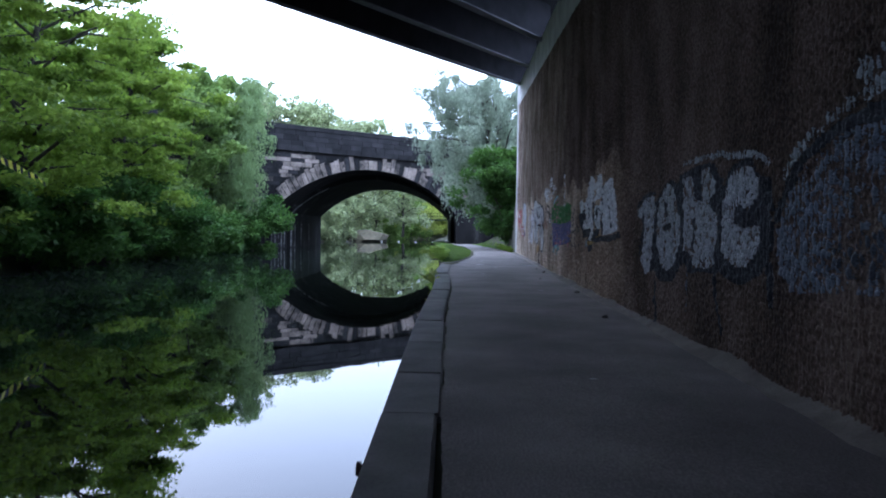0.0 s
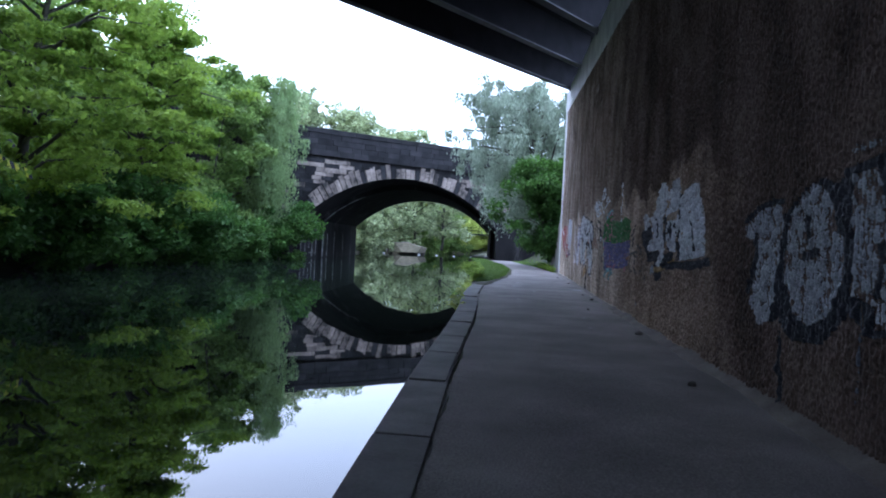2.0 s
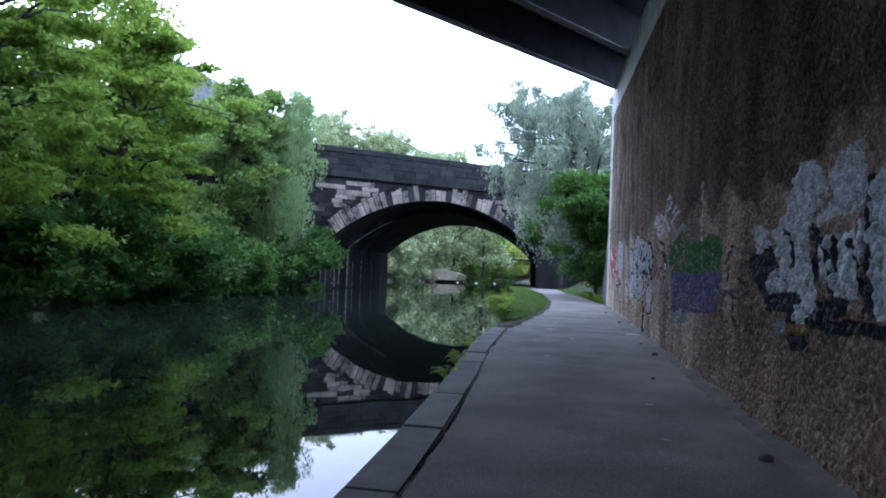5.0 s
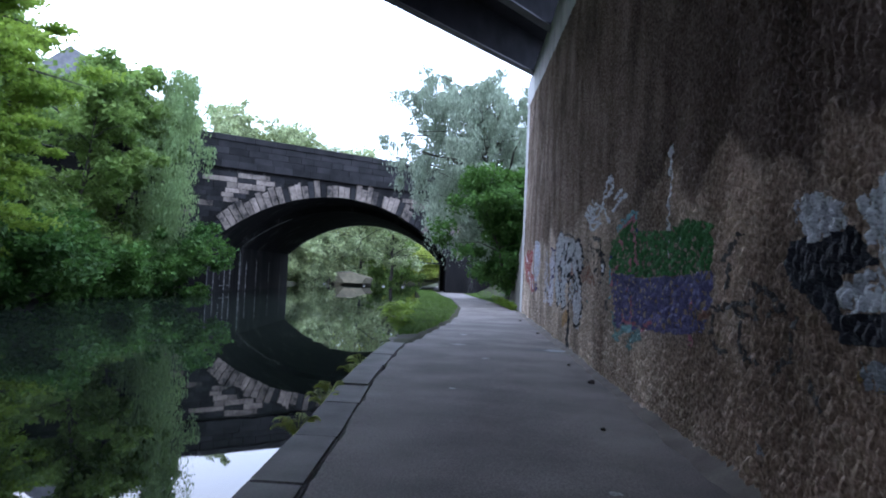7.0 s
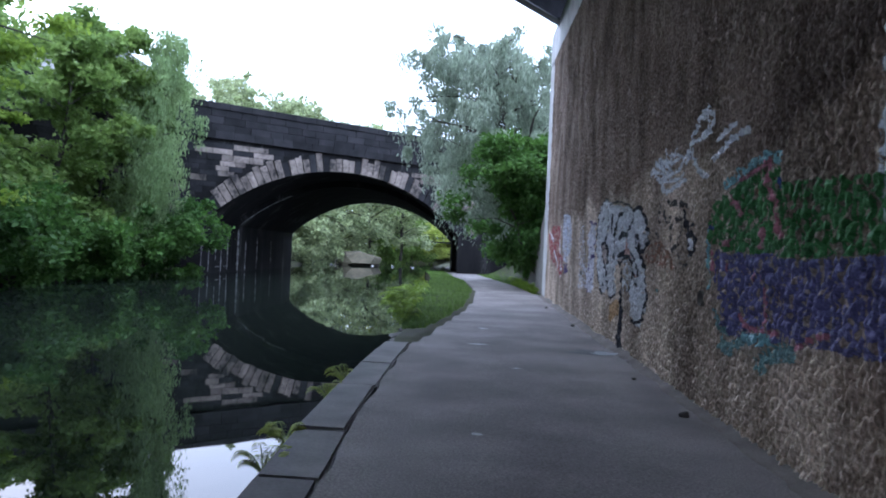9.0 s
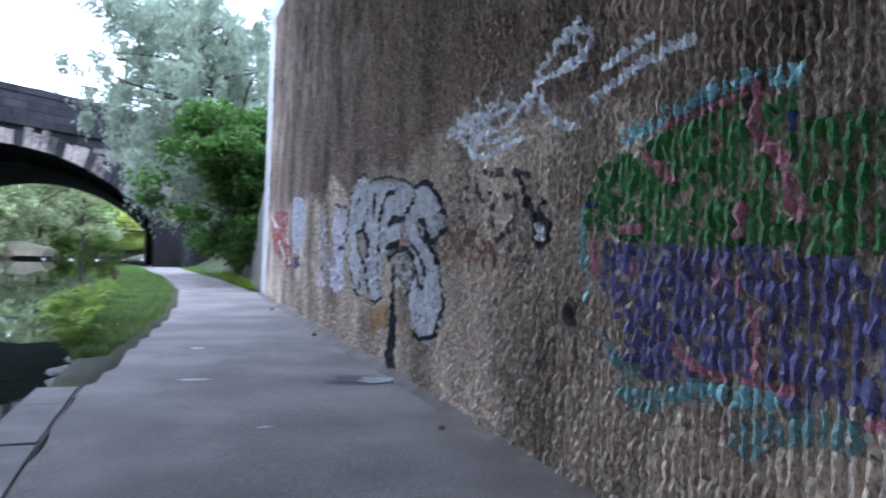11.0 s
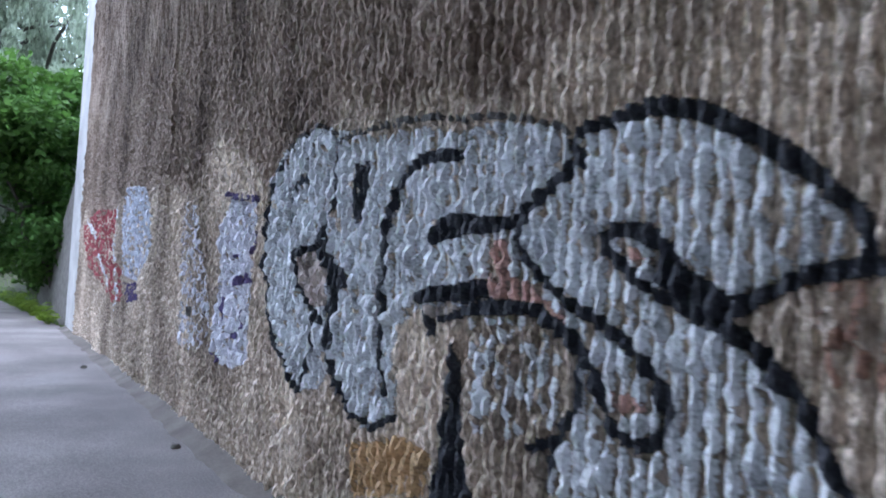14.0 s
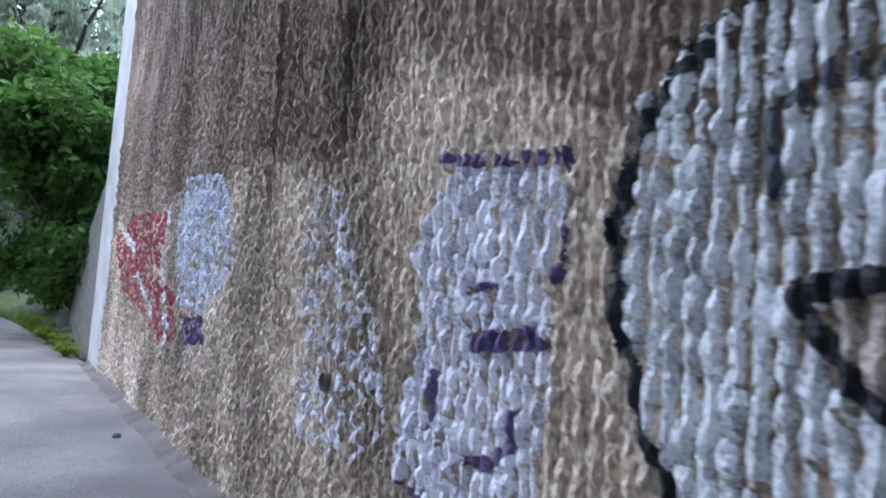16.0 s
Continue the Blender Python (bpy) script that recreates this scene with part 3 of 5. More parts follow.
g.fill("SILVER", [(13.52, 1.67), (13.19, 1.84), (13.05, 2.04), (12.84, 2.15), (12.54, 2.11), (12.3, 1.9), (12.53, 1.79), (12.68, 1.68), (12.53, 1.28), (12.51, 1.08), (12.64, 0.97), (12.77, 0.91), (12.96, 0.98), (13.02, 1.11), (12.77, 1.14), (12.93, 1.2), (13.66, 1.16), (13.66, 1.3), (13.35, 1.38), (13.48, 1.55)])
g.fill("SILVER", [(12.52, 1.54), (12.37, 1.59), (11.85, 1.6), (11.83, 1.19), (12.2, 1.19), (12.4, 1.28)])
g.fill("SILVER", [(12.32, 2.02), (12.12, 2.12), (11.83, 2.13), (11.65, 1.8), (11.86, 1.7), (12.23, 1.7), (12.52, 1.65), (12.56, 1.74), (12.24, 1.83)])
g.line("BLACK", 0.05, [(13.28, 1.67), (13.07, 1.64), (12.95, 1.49), (13.04, 1.38)])
g.line("BLACK", 0.05, [(12.59, 1.67), (12.51, 1.47), (12.51, 1.28)])
g.line("BLACK", 0.06, [(12.22, 1.58), (12.18, 1.37)])
g.fill("SILVER", [(11.88, 1.53), (11.59, 1.93), (10.9, 2.0), (10.5, 1.48), (10.49, 1.15), (11.6, 1.08)])
g.line("BLACK", 0.05, [(11.96, 1.53), (11.74, 1.27), (11.77, 1.08)])
g.line("OCHRE", 0.09, [(13.45, 0.91), (13.0, 0.91), (12.48, 0.99), (11.94, 1.05)])
g.fill("GREY", [(13.51, 0.96), (13.17, 0.99), (13.16, 0.87), (13.46, 0.84)])
g.line("BLACK", 0.07, [(12.62, 1.67), (12.09, 1.31), (12.31, 1.03)])
g.line("BLACK", 0.07, [(11.67, 1.87), (11.8, 1.53), (11.65, 1.11)])
g.line("BLACK", 0.07, [(11.14, 1.53), (10.95, 1.24)])
g.line("BLACK", 0.1, [(12.61, 1.0), (11.39, 1.01), (10.35, 1.09)])
g.build()
g = Paint("graffiti_drip", "long pale paint drip on the brown concrete", 1.0)
g.line("WHITE", 0.06, [(16.56, 2.48), (16.56, 2.13), (16.57, 1.75), (16.58, 1.46)])
g.build()
g = Paint("graffiti_mural", "green and purple mural edged in pink and cyan", 0.66)
g.fill("GREEN", [(18.89, 1.83), (17.81, 1.82), (16.5, 1.74), (16.09, 1.82), (15.42, 1.72), (15.4, 1.36), (16.35, 1.34), (18.81, 1.29)])
g.fill("PURPLE", [(18.81, 1.29), (16.35, 1.34), (15.38, 1.38), (15.39, 1.08), (15.59, 0.91), (16.01, 0.86), (16.91, 0.82), (18.72, 0.72)])
g.line("RUST", 0.06, [(15.45, 1.05), (15.64, 1.03)])
g.line("PINK", 0.05, [(15.85, 1.15), (15.83, 1.08)])
g.line("PINK", 0.06, [(15.87, 0.87), (15.83, 0.81)])
g.line("PINK", 0.05, [(17.06, 0.89), (17.68, 0.74)])
g.fill("GREEN", [(19.11, 1.44), (19.14, 1.61), (18.96, 1.79), (18.68, 1.81), (18.51, 1.89), (18.32, 1.91), (18.11, 1.92), (17.96, 1.92), (17.82, 1.92), (17.73, 1.92), (17.72, 1.36), (18.16, 1.36), (18.5, 1.37), (18.78, 1.42), (18.98, 1.42)])
g.fill("PURPLE", [(18.94, 1.39), (18.5, 1.36), (18.16, 1.35), (17.72, 1.35), (17.72, 0.9), (17.88, 0.83), (18.14, 0.83), (18.36, 0.9), (18.62, 0.94), (18.83, 0.99), (18.97, 1.16)])
g.line("CYAN", 0.06, [(19.15, 1.54), (19.17, 1.37), (19.14, 1.25), (19.11, 1.08)])
g.line("CYAN", 0.08, [(18.83, 1.89), (18.65, 1.92), (18.46, 1.96), (18.26, 2.01), (18.04, 2), (17.88, 1.99), (17.76, 1.98)])
g.line("PINK", 0.04, [(18.52, 1.9), (18.32, 1.93), (18.15, 1.95), (17.93, 1.96)])
g.line("PINK", 0.07, [(17.93, 1.97), (17.95, 1.84), (17.93, 1.75), (17.85, 1.72), (17.77, 1.64), (17.75, 1.56), (17.73, 1.47)])
g.line("PINK", 0.055, [(18.62, 1.79), (18.54, 1.72), (18.44, 1.65)])
g.line("PINK", 0.06, [(18.01, 1.49), (18.02, 1.41)])
g.line("PINK", 0.05, [(18.01, 1.29), (18, 1.23), (17.99, 1.16)])
g.line("PINK", 0.07, [(17.93, 1.1), (17.91, 1.03), (17.9, 0.91), (17.88, 0.82)])
g.line("PINK", 0.06, [(18.36, 0.9), (18.23, 0.83), (18.09, 0.8), (17.88, 0.82), (17.72, 0.85)])
g.line("PINK", 0.06, [(19.05, 1.37), (19.03, 1.27), (18.99, 1.18)])
g.line("PINK", 0.045, [(18.82, 1.44), (18.64, 1.44)])
g.line("PINK", 0.05, [(18.69, 1.26), (18.66, 1.18)])
g.line("PINK", 0.04, [(18.11, 1.27), (18.13, 1.15)])
g.line("RUST", 0.05, [(18.14, 1.79), (18.15, 1.75)])
g.fill("BLUE", [(17.82, 1.82), (17.79, 1.86), (17.74, 1.86), (17.72, 1.8), (17.75, 1.76), (17.79, 1.77)])
g.line("BLUE", 0.05, [(19.13, 1.58), (19.02, 1.57)])
g.line("TEAL", 0.1, [(18.72, 0.66), (18.61, 0.59), (18.43, 0.64), (18.25, 0.75)])
g.line("CYAN", 0.08, [(18.25, 0.75), (18.08, 0.73), (17.91, 0.8), (17.8, 0.78)])
g.line("TEAL", 0.08, [(18.92, 0.87), (18.79, 0.74), (18.58, 0.76)])
g.line("TEAL", 0.12, [(17.94, 0.6), (17.7, 0.74), (17.5, 0.74)])
g.build()
g = Paint("graffiti_tag", "white scrawled tag high on the ribbed concrete", 0.97)
g.line("WHITE", 0.05, [(21.4, 2.25), (21.21, 2.3), (21.02, 2.38), (20.85, 2.42), (20.82, 2.21), (20.82, 2.03)])
g.line("WHITE", 0.05, [(21.34, 2.34), (21.09, 2.26), (20.89, 2.1), (20.79, 2.04), (20.67, 2.15), (20.69, 2.37)])
g.line("WHITE", 0.045, [(21.14, 2.4), (20.83, 2.23), (20.54, 2.29), (20.44, 2.38), (20.3, 2.45)])
g.line("WHITE", 0.045, [(20.73, 2.49), (20.59, 2.24), (20.51, 2.24), (20.37, 2.17), (20.23, 2.18), (20.11, 2.2), (20.02, 2.27), (19.93, 2.31), (19.83, 2.33)])
g.line("WHITE", 0.05, [(20.89, 2.13), (20.72, 2.01), (20.52, 2), (20.37, 2.04), (20.21, 2.05), (20.06, 2.05), (19.9, 2.05)])
g.line("WHITE", 0.04, [(20.67, 2.13), (20.5, 2.16), (20.4, 2.2)])
g.line("WHITE", 0.04, [(20.54, 2.37), (20.41, 2.44), (20.33, 2.31), (20.43, 2.3)])
g.line("WHITE", 0.05, [(19.86, 2.21), (19.79, 2.39), (19.62, 2.52), (19.43, 2.6), (19.27, 2.65)])
g.line("WHITE", 0.05, [(19.79, 2.39), (19.47, 2.38), (19.23, 2.38), (19.12, 2.48), (19.2, 2.61), (19.43, 2.6)])
g.line("WHITE", 0.05, [(19.7, 2.31), (19.62, 2.16), (19.47, 2.06), (19.25, 2.02)])
g.line("WHITE", 0.055, [(19.12, 2.14), (18.94, 2.2), (18.72, 2.25), (18.53, 2.26), (18.33, 2.25)])
g.line("WHITE", 0.04, [(19.02, 2.3), (18.79, 2.33), (18.61, 2.35)])
g.line("WHITE", 0.045, [(21.29, 2.27), (21.05, 2.33), (20.93, 2.16), (20.77, 2.31), (20.73, 2.1), (20.56, 2.21)])
g.line("WHITE", 0.04, [(20.99, 2.43), (20.9, 2.23), (20.65, 2.3), (20.59, 2.1), (20.45, 2.13)])
g.line("WHITE", 0.045, [(20.98, 2.27), (20.59, 2.44), (20.35, 2.15), (20.2, 2.45), (20.12, 2.21), (19.92, 2.33)])
g.line("WHITE", 0.04, [(20.8, 2.17), (20.34, 2.08), (20.02, 2.12)])
g.line("WHITE", 0.05, [(19.52, 2.58), (19.37, 2.57), (19.22, 2.48), (19.25, 2.42), (19.45, 2.4)])
g.build()
g = Paint("graffiti_outline", "faded black bubble outlines with a white spot", 0.6)
g.fill("WHITE", [(19.71, 1.5), (19.63, 1.51), (19.59, 1.45), (19.61, 1.37), (19.68, 1.37), (19.72, 1.42)])
g.line("BLACK", 0.055, [(19.72, 1.54), (19.62, 1.54), (19.55, 1.48), (19.55, 1.4), (19.61, 1.35), (19.69, 1.35), (19.74, 1.42), (19.74, 1.5), (19.72, 1.54)])
g.line("BLACK", 0.06, [(19.74, 1.53), (19.81, 1.6), (19.88, 1.67), (19.95, 1.76), (20.01, 1.84)])
g.line("BLACK", 0.05, [(19.67, 1.55), (19.68, 1.65), (19.63, 1.63)])
g.line("CHAR", 0.06, [(20.26, 1.4), (20.35, 1.46), (20.38, 1.54), (20.37, 1.63), (20.31, 1.72)])
g.line("CHAR", 0.06, [(20.24, 1.4), (20.17, 1.45), (20.04, 1.48), (19.98, 1.59), (20.01, 1.68), (20.09, 1.71), (20.18, 1.68)])
g.line("CHAR", 0.05, [(20.12, 1.44), (20.09, 1.33), (20.02, 1.26), (19.9, 1.23), (19.79, 1.23), (19.73, 1.29)])
g.line("CHAR", 0.05, [(20.95, 1.58), (20.82, 1.48), (20.86, 1.39)])
g.line("CHAR", 0.06, [(20.82, 1.69), (20.91, 1.8), (20.86, 1.91)])
g.line("CHAR", 0.06, [(20.69, 1.81), (20.62, 1.7), (20.5, 1.67), (20.41, 1.74)])
g.line("CHAR", 0.07, [(20.57, 1.9), (20.38, 1.87), (20.27, 1.89), (20.16, 1.84)])
g.line("CHAR", 0.06, [(20.06, 1.83), (19.95, 1.87), (19.86, 1.82)])
g.line("GREY", 0.05, [(19.76, 1.39), (19.74, 1.36)])
g.line("TEAL", 0.03, [(20.83, 0.96), (20.81, 0.91)])
g.build()
g = Paint("graffiti_throwup", "silver throw-up with thick black outlines and pink gaps", 0.82)
g.fill("SILVER", [(24.95, 1.94), (24.76, 2.12), (24.5, 2.21), (24.03, 2.19), (23.69, 2.1), (23.25, 2.06), (22.81, 2.01), (22.53, 1.99), (22.32, 1.95), (22.21, 1.88), (22.06, 1.92), (21.93, 1.94), (21.8, 1.92), (21.67, 1.86), (21.54, 1.77), (21.43, 1.7), (21.33, 1.61), (21.29, 1.55), (21.29, 1.5), (21.4, 1.48), (21.53, 1.42), (21.64, 1.37), (21.55, 1.29), (21.47, 1.21), (21.4, 1.11), (21.3, 0.97), (21.32, 0.7), (21.66, 0.46), (22.04, 0.53), (22.18, 0.72), (22.26, 0.76), (22.25, 0.87), (22.16, 0.94), (22.12, 1.09), (22.15, 1.21), (22.27, 1.29), (22.48, 1.31), (23.07, 1.27), (23.25, 1.18), (23.22, 0.89), (23.26, 0.78), (23.51, 0.68), (23.77, 0.79), (23.91, 0.94), (24.05, 0.78), (24.35, 0.71), (24.65, 0.88), (24.88, 1.18), (24.98, 1.54)])
g.fill("TAN", [(24.46, 1.46), (24.22, 1.53), (24.03, 1.5), (23.95, 1.4), (24, 1.24), (24.18, 1.21), (24.31, 1.26), (24.42, 1.37)])
g.fill("PINK2", [(22.63, 1.57), (22.48, 1.57), (22.48, 1.49), (22.49, 1.43), (22.36, 1.41), (22.25, 1.33), (22.17, 1.3), (22.19, 1.25), (22.33, 1.33), (22.48, 1.32), (22.64, 1.34), (22.65, 1.4), (22.6, 1.47)])
g.fill("PINK2", [(22.01, 1.11), (21.89, 1.12), (21.86, 1.07), (21.93, 1.03), (22, 1.05)])
g.fill("PINK2", [(22.03, 1.55), (21.95, 1.55), (21.87, 1.51), (21.87, 1.48), (21.97, 1.49)])
g.fill("TAN", [(23.04, 1.29), (22.94, 1.29), (22.78, 1.32), (22.79, 1.29), (22.93, 1.24), (23.01, 1.23)])
g.line("CHAR", 0.035, [(24.86, 2.01), (24.68, 2.18), (24.34, 2.24), (24.03, 2.19), (23.91, 2.1)])
g.line("CHAR", 0.035, [(23.94, 2.09), (23.69, 2.14), (23.25, 2.11), (22.89, 2.06), (22.53, 2.02), (22.32, 1.96), (22.22, 1.9)])
g.line("BLACK", 0.05, [(24.72, 2.07), (24.87, 1.96), (24.96, 1.82), (25, 1.56), (24.93, 1.29), (24.81, 1.05), (24.62, 0.88), (24.46, 0.77), (24.32, 0.73)])
g.line("BLACK", 0.045, [(24.32, 0.73), (24.21, 0.85), (24.15, 0.97), (24.11, 1.12), (24.18, 1.21)])
g.line("BLACK", 0.04, [(24.49, 1.49), (24.43, 1.37), (24.3, 1.25), (24.18, 1.21), (24.06, 1.15)])
g.line("BLACK", 0.05, [(24.49, 1.5), (24.26, 1.54), (24.04, 1.56)])
g.fill("BLACK", [(24.15, 1.58), (24.04, 1.57), (23.92, 1.44), (23.8, 1.43), (23.79, 1.33), (23.86, 1.25), (23.87, 1.1), (23.89, 1.01), (23.99, 0.99), (24, 1.2), (23.95, 1.32), (24.02, 1.42), (24.16, 1.51)])
g.line("BLACK", 0.045, [(23.99, 2.1), (23.95, 1.97), (23.93, 1.83), (23.99, 1.72), (24.08, 1.64), (24.12, 1.56)])
g.line("DUSK", 0.06, [(24.33, 1.95), (24.52, 1.93), (24.6, 1.82), (24.54, 1.71)])
g.line("BLACK", 0.055, [(23.96, 1), (23.93, 0.92), (23.84, 0.83), (23.69, 0.77)])
g.fill("BLACK", [(23.75, 1.97), (23.62, 1.94), (23.55, 1.97), (23.61, 1.82), (23.65, 1.7), (23.7, 1.64), (23.76, 1.71), (23.75, 1.8), (23.77, 1.89)])
g.line("PINK", 0.025, [(23.71, 1.94), (23.73, 1.83)])
g.line("PINK", 0.02, [(23.65, 1.92), (23.67, 1.88)])
g.line("BLACK", 0.055, [(22.83, 1.9), (22.95, 1.92), (23.07, 1.92), (23.19, 1.89), (23.3, 1.83), (23.35, 1.71), (23.39, 1.56), (23.41, 1.4), (23.41, 1.24), (23.38, 1.08), (23.35, 0.97), (23.33, 0.89)])
g.fill("BLACK", [(23.01, 1.61), (22.97, 1.65), (22.88, 1.67), (22.69, 1.66), (22.69, 1.6), (22.77, 1.59), (22.94, 1.56), (22.99, 1.55)])
g.fill("BLACK", [(23.12, 1.34), (23, 1.37), (22.86, 1.39), (22.68, 1.42), (22.68, 1.34), (22.74, 1.32), (22.86, 1.33), (23, 1.32), (23.09, 1.3)])
g.fill("BLACK", [(23.04, 1.31), (22.97, 1.23), (22.97, 1.16), (23.02, 1.16), (23.04, 1.22)])
g.line("BLACK", 0.045, [(22.92, 1.24), (22.8, 1.28), (22.68, 1.31)])
g.line("BLACK", 0.05, [(22.75, 1.3), (22.42, 1.33), (22.25, 1.29), (22.11, 1.21), (22.04, 1.1), (22.03, 1.01), (21.94, 0.96), (21.84, 0.97), (21.79, 1.04), (21.8, 1.13), (21.88, 1.21), (22, 1.28), (22.15, 1.33), (22.28, 1.4), (22.4, 1.47), (22.46, 1.57), (22.41, 1.67), (22.3, 1.74), (22.15, 1.78), (22.2, 1.87)])
g.line("BLACK", 0.055, [(22.07, 1.54), (22.07, 1.59), (21.96, 1.6), (21.86, 1.57), (21.8, 1.49), (21.72, 1.43), (21.64, 1.39)])
g.line("BLACK", 0.045, [(22.07, 1.54), (21.99, 1.47), (21.89, 1.42), (21.77, 1.37), (21.67, 1.34)])
g.fill("BLACK", [(21.87, 1.56), (21.8, 1.5), (21.7, 1.43), (21.64, 1.38), (21.68, 1.34), (21.77, 1.38), (21.87, 1.46)])
g.line("BLACK", 0.05, [(22.16, 1.89), (22.04, 1.93), (21.93, 1.94), (21.8, 1.93), (21.67, 1.87), (21.54, 1.78), (21.43, 1.7), (21.34, 1.63), (21.31, 1.59)])
g.fill("BLACK", [(21.35, 1.63), (21.3, 1.6), (21.27, 1.53), (21.27, 1.48), (21.33, 1.48), (21.31, 1.54), (21.34, 1.57)])
g.line("BLACK", 0.05, [(21.27, 1.49), (21.4, 1.48), (21.5, 1.44), (21.6, 1.39), (21.68, 1.35)])
g.line("BLACK", 0.05, [(21.67, 1.35), (21.57, 1.3), (21.48, 1.22), (21.41, 1.13), (21.37, 1.04), (21.3, 0.95), (21.32, 0.7), (21.66, 0.46), (22.08, 0.52)])
g.line("BLACK", 0.04, [(22.15, 1.23), (22.11, 1.11), (22.15, 0.98), (22.25, 0.89), (22.26, 0.75)])
g.line("BLACK", 0.04, [(22.34, 0.87), (22.23, 0.91)])
g.line("BLACK", 0.04, [(23.26, 0.77), (23.51, 0.66), (23.77, 0.79), (23.91, 0.94)])
g.line("BLACK", 0.06, [(22.99, 1.57), (22.85, 1.61), (22.63, 1.62), (22.45, 1.62), (22.41, 1.66)])
g.line("BLACK", 0.055, [(23.09, 1.31), (22.83, 1.35), (22.65, 1.38)])
g.line("BLACK", 0.045, [(23.62, 1.95), (23.7, 1.82), (23.7, 1.67)])
g.line("BLACK", 0.05, [(22.2, 1.85), (22.14, 1.78)])
g.build()
g = Paint("graffiti_patch", "thin silver overspray between black outlines", 0.45)
g.fill("SILVER", [(22.71, 1.27), (22.41, 1.29), (22.23, 1.24), (22.18, 1.1), (22.21, 0.95), (22.44, 0.87), (22.67, 0.83), (22.71, 1.08)])
g.build()
g = Paint("graffiti_patch", "white painted block edged in purple on ribbed concrete", 0.8)
g.fill("LILAC", [(25.8, 1.94), (25.21, 1.86), (25.19, 1.66), (25.24, 1.51), (25.21, 1.29), (25.18, 1.2), (25.24, 0.96), (25.21, 0.76), (25.51, 0.68), (25.84, 0.68), (26.07, 0.72), (26.07, 1.04), (25.94, 1.25), (26.03, 1.59), (25.93, 1.79)])
g.line("VIOLET", 0.045, [(25.85, 1.95), (25.18, 1.87)])
g.line("VIOLET", 0.025, [(25.19, 1.86), (25.17, 1.66), (25.19, 1.51)])
g.fill("VIOLET", [(25.66, 1.32), (25.29, 1.38), (25.21, 1.31), (25.6, 1.26)])
g.line("VIOLET", 0.05, [(25.81, 1.15), (25.84, 1)])
g.line("VIOLET", 0.05, [(25.36, 1.08), (25.34, 0.93), (25.59, 0.9)])
g.line("VIOLET", 0.03, [(25.63, 1.46), (25.46, 1.49)])
g.line("VIOLET", 0.03, [(26.01, 0.73), (25.84, 0.68)])
g.build()
g = Paint("graffiti_patch", "faint worn white paint on ribbed concrete", 0.4)
g.fill("LILAC", [(27.09, 1.97), (26.73, 1.9), (26.6, 1.66), (26.33, 1.38), (26.2, 1.07), (26.14, 0.78), (26.68, 0.66), (27.14, 0.7), (27.09, 1.22), (27.21, 1.67)])
g.build()
g = Paint("graffiti_tag", "red scribbled tag edged white near the wall's end", 0.5)
g.fill("RED", [(34.07, 1.97), (32.5, 2.16), (30.72, 2.08), (30.65, 1.7), (31.02, 1.47), (30.06, 1.27), (29.97, 0.91), (30.6, 0.8), (31.45, 1.03), (33.23, 1.3)])
g.line("WHITE", 0.12, [(30.72, 2.08), (30.65, 1.7), (31, 1.44), (30.3, 1.21), (30.5, 0.78)])
g.line("WHITE", 0.1, [(33.58, 2.03), (32.45, 1.74)])
g.line("WHITE", 0.08, [(32.08, 1.46), (31.11, 1.05)])
g.build()
g = Paint("graffiti_patch", "pale blue worn paint oval on concrete", 0.6)
g.fill("PALEBLUE", [(30.05, 2.33), (28.99, 2.27), (28.63, 1.97), (28.46, 1.62), (28.74, 1.36), (29.13, 1.17), (30.04, 1.22), (30.14, 1.43), (30.34, 1.86)])
g.fill("VIOLET", [(29.87, 1.12), (29.13, 1.17), (29.05, 0.96), (29.65, 0.9)])
g.build()
g = Paint("paint_patch", "orange-brown daub of paint beside a wall crack", 0.85)
g.fill("ORANGE", [(23.68, 0.56), (23.2, 0.71), (22.93, 0.71), (23, 0.51), (23.59, 0.33)])
g.build()
g = Paint("paint_patch", "faint rust-red wash of paint on ribbed concrete", 0.42)
g.fill("RUST", [(21.46, 1.46), (20.77, 1.5), (20.48, 1.39), (20.24, 1.39), (20.19, 1.19), (20.46, 1.15), (20.81, 1.23), (21.39, 1.22)])
g.build()
# black wedge over the slit, following the ribs
g = Paint("black_wedge", "tapering black wedge running up from the wall's foot", 1.0)
g.fill("BLACK", [(22.65, 0.0), (22.68, 0.6), (22.77, 0.9), (22.82, 1.2), (22.88, 0.85), (22.97, 0.51), (23.04, 0.0)])
g.build()
g = Paint("graffiti_outline", "faded charcoal bubble outlines low on the concrete wall", 0.62)
g.line("CHAR", 0.05, [(15.42, 1.1), (15.01, 1.13), (14.64, 1.19)])
g.line("CHAR", 0.05, [(15.39, 1.05), (15.44, 0.92), (15.3, 0.81), (15.08, 0.82)])
g.line("CHAR", 0.06, [(14.85, 1.12), (14.9, 0.98), (14.83, 0.84), (14.59, 0.82)])
g.line("CHAR", 0.05, [(15.14, 1.48), (15.07, 1.32), (15.14, 1.2)])
g.line("CHAR", 0.06, [(14.82, 1.64), (15.01, 1.57), (15.12, 1.49)])
g.line("CHAR", 0.05, [(14.64, 1.21), (14.61, 1.11)])
g.line("CHAR", 0.06, [(14.77, 1.3), (14.24, 1.21), (13.99, 1), (14.35, 0.79)])
g.line("CHAR", 0.05, [(13.96, 0.79), (13.81, 0.68)])
g.line("CHAR", 0.06, [(14.94, 1.09), (14.56, 1.06), (14.24, 1.17)])
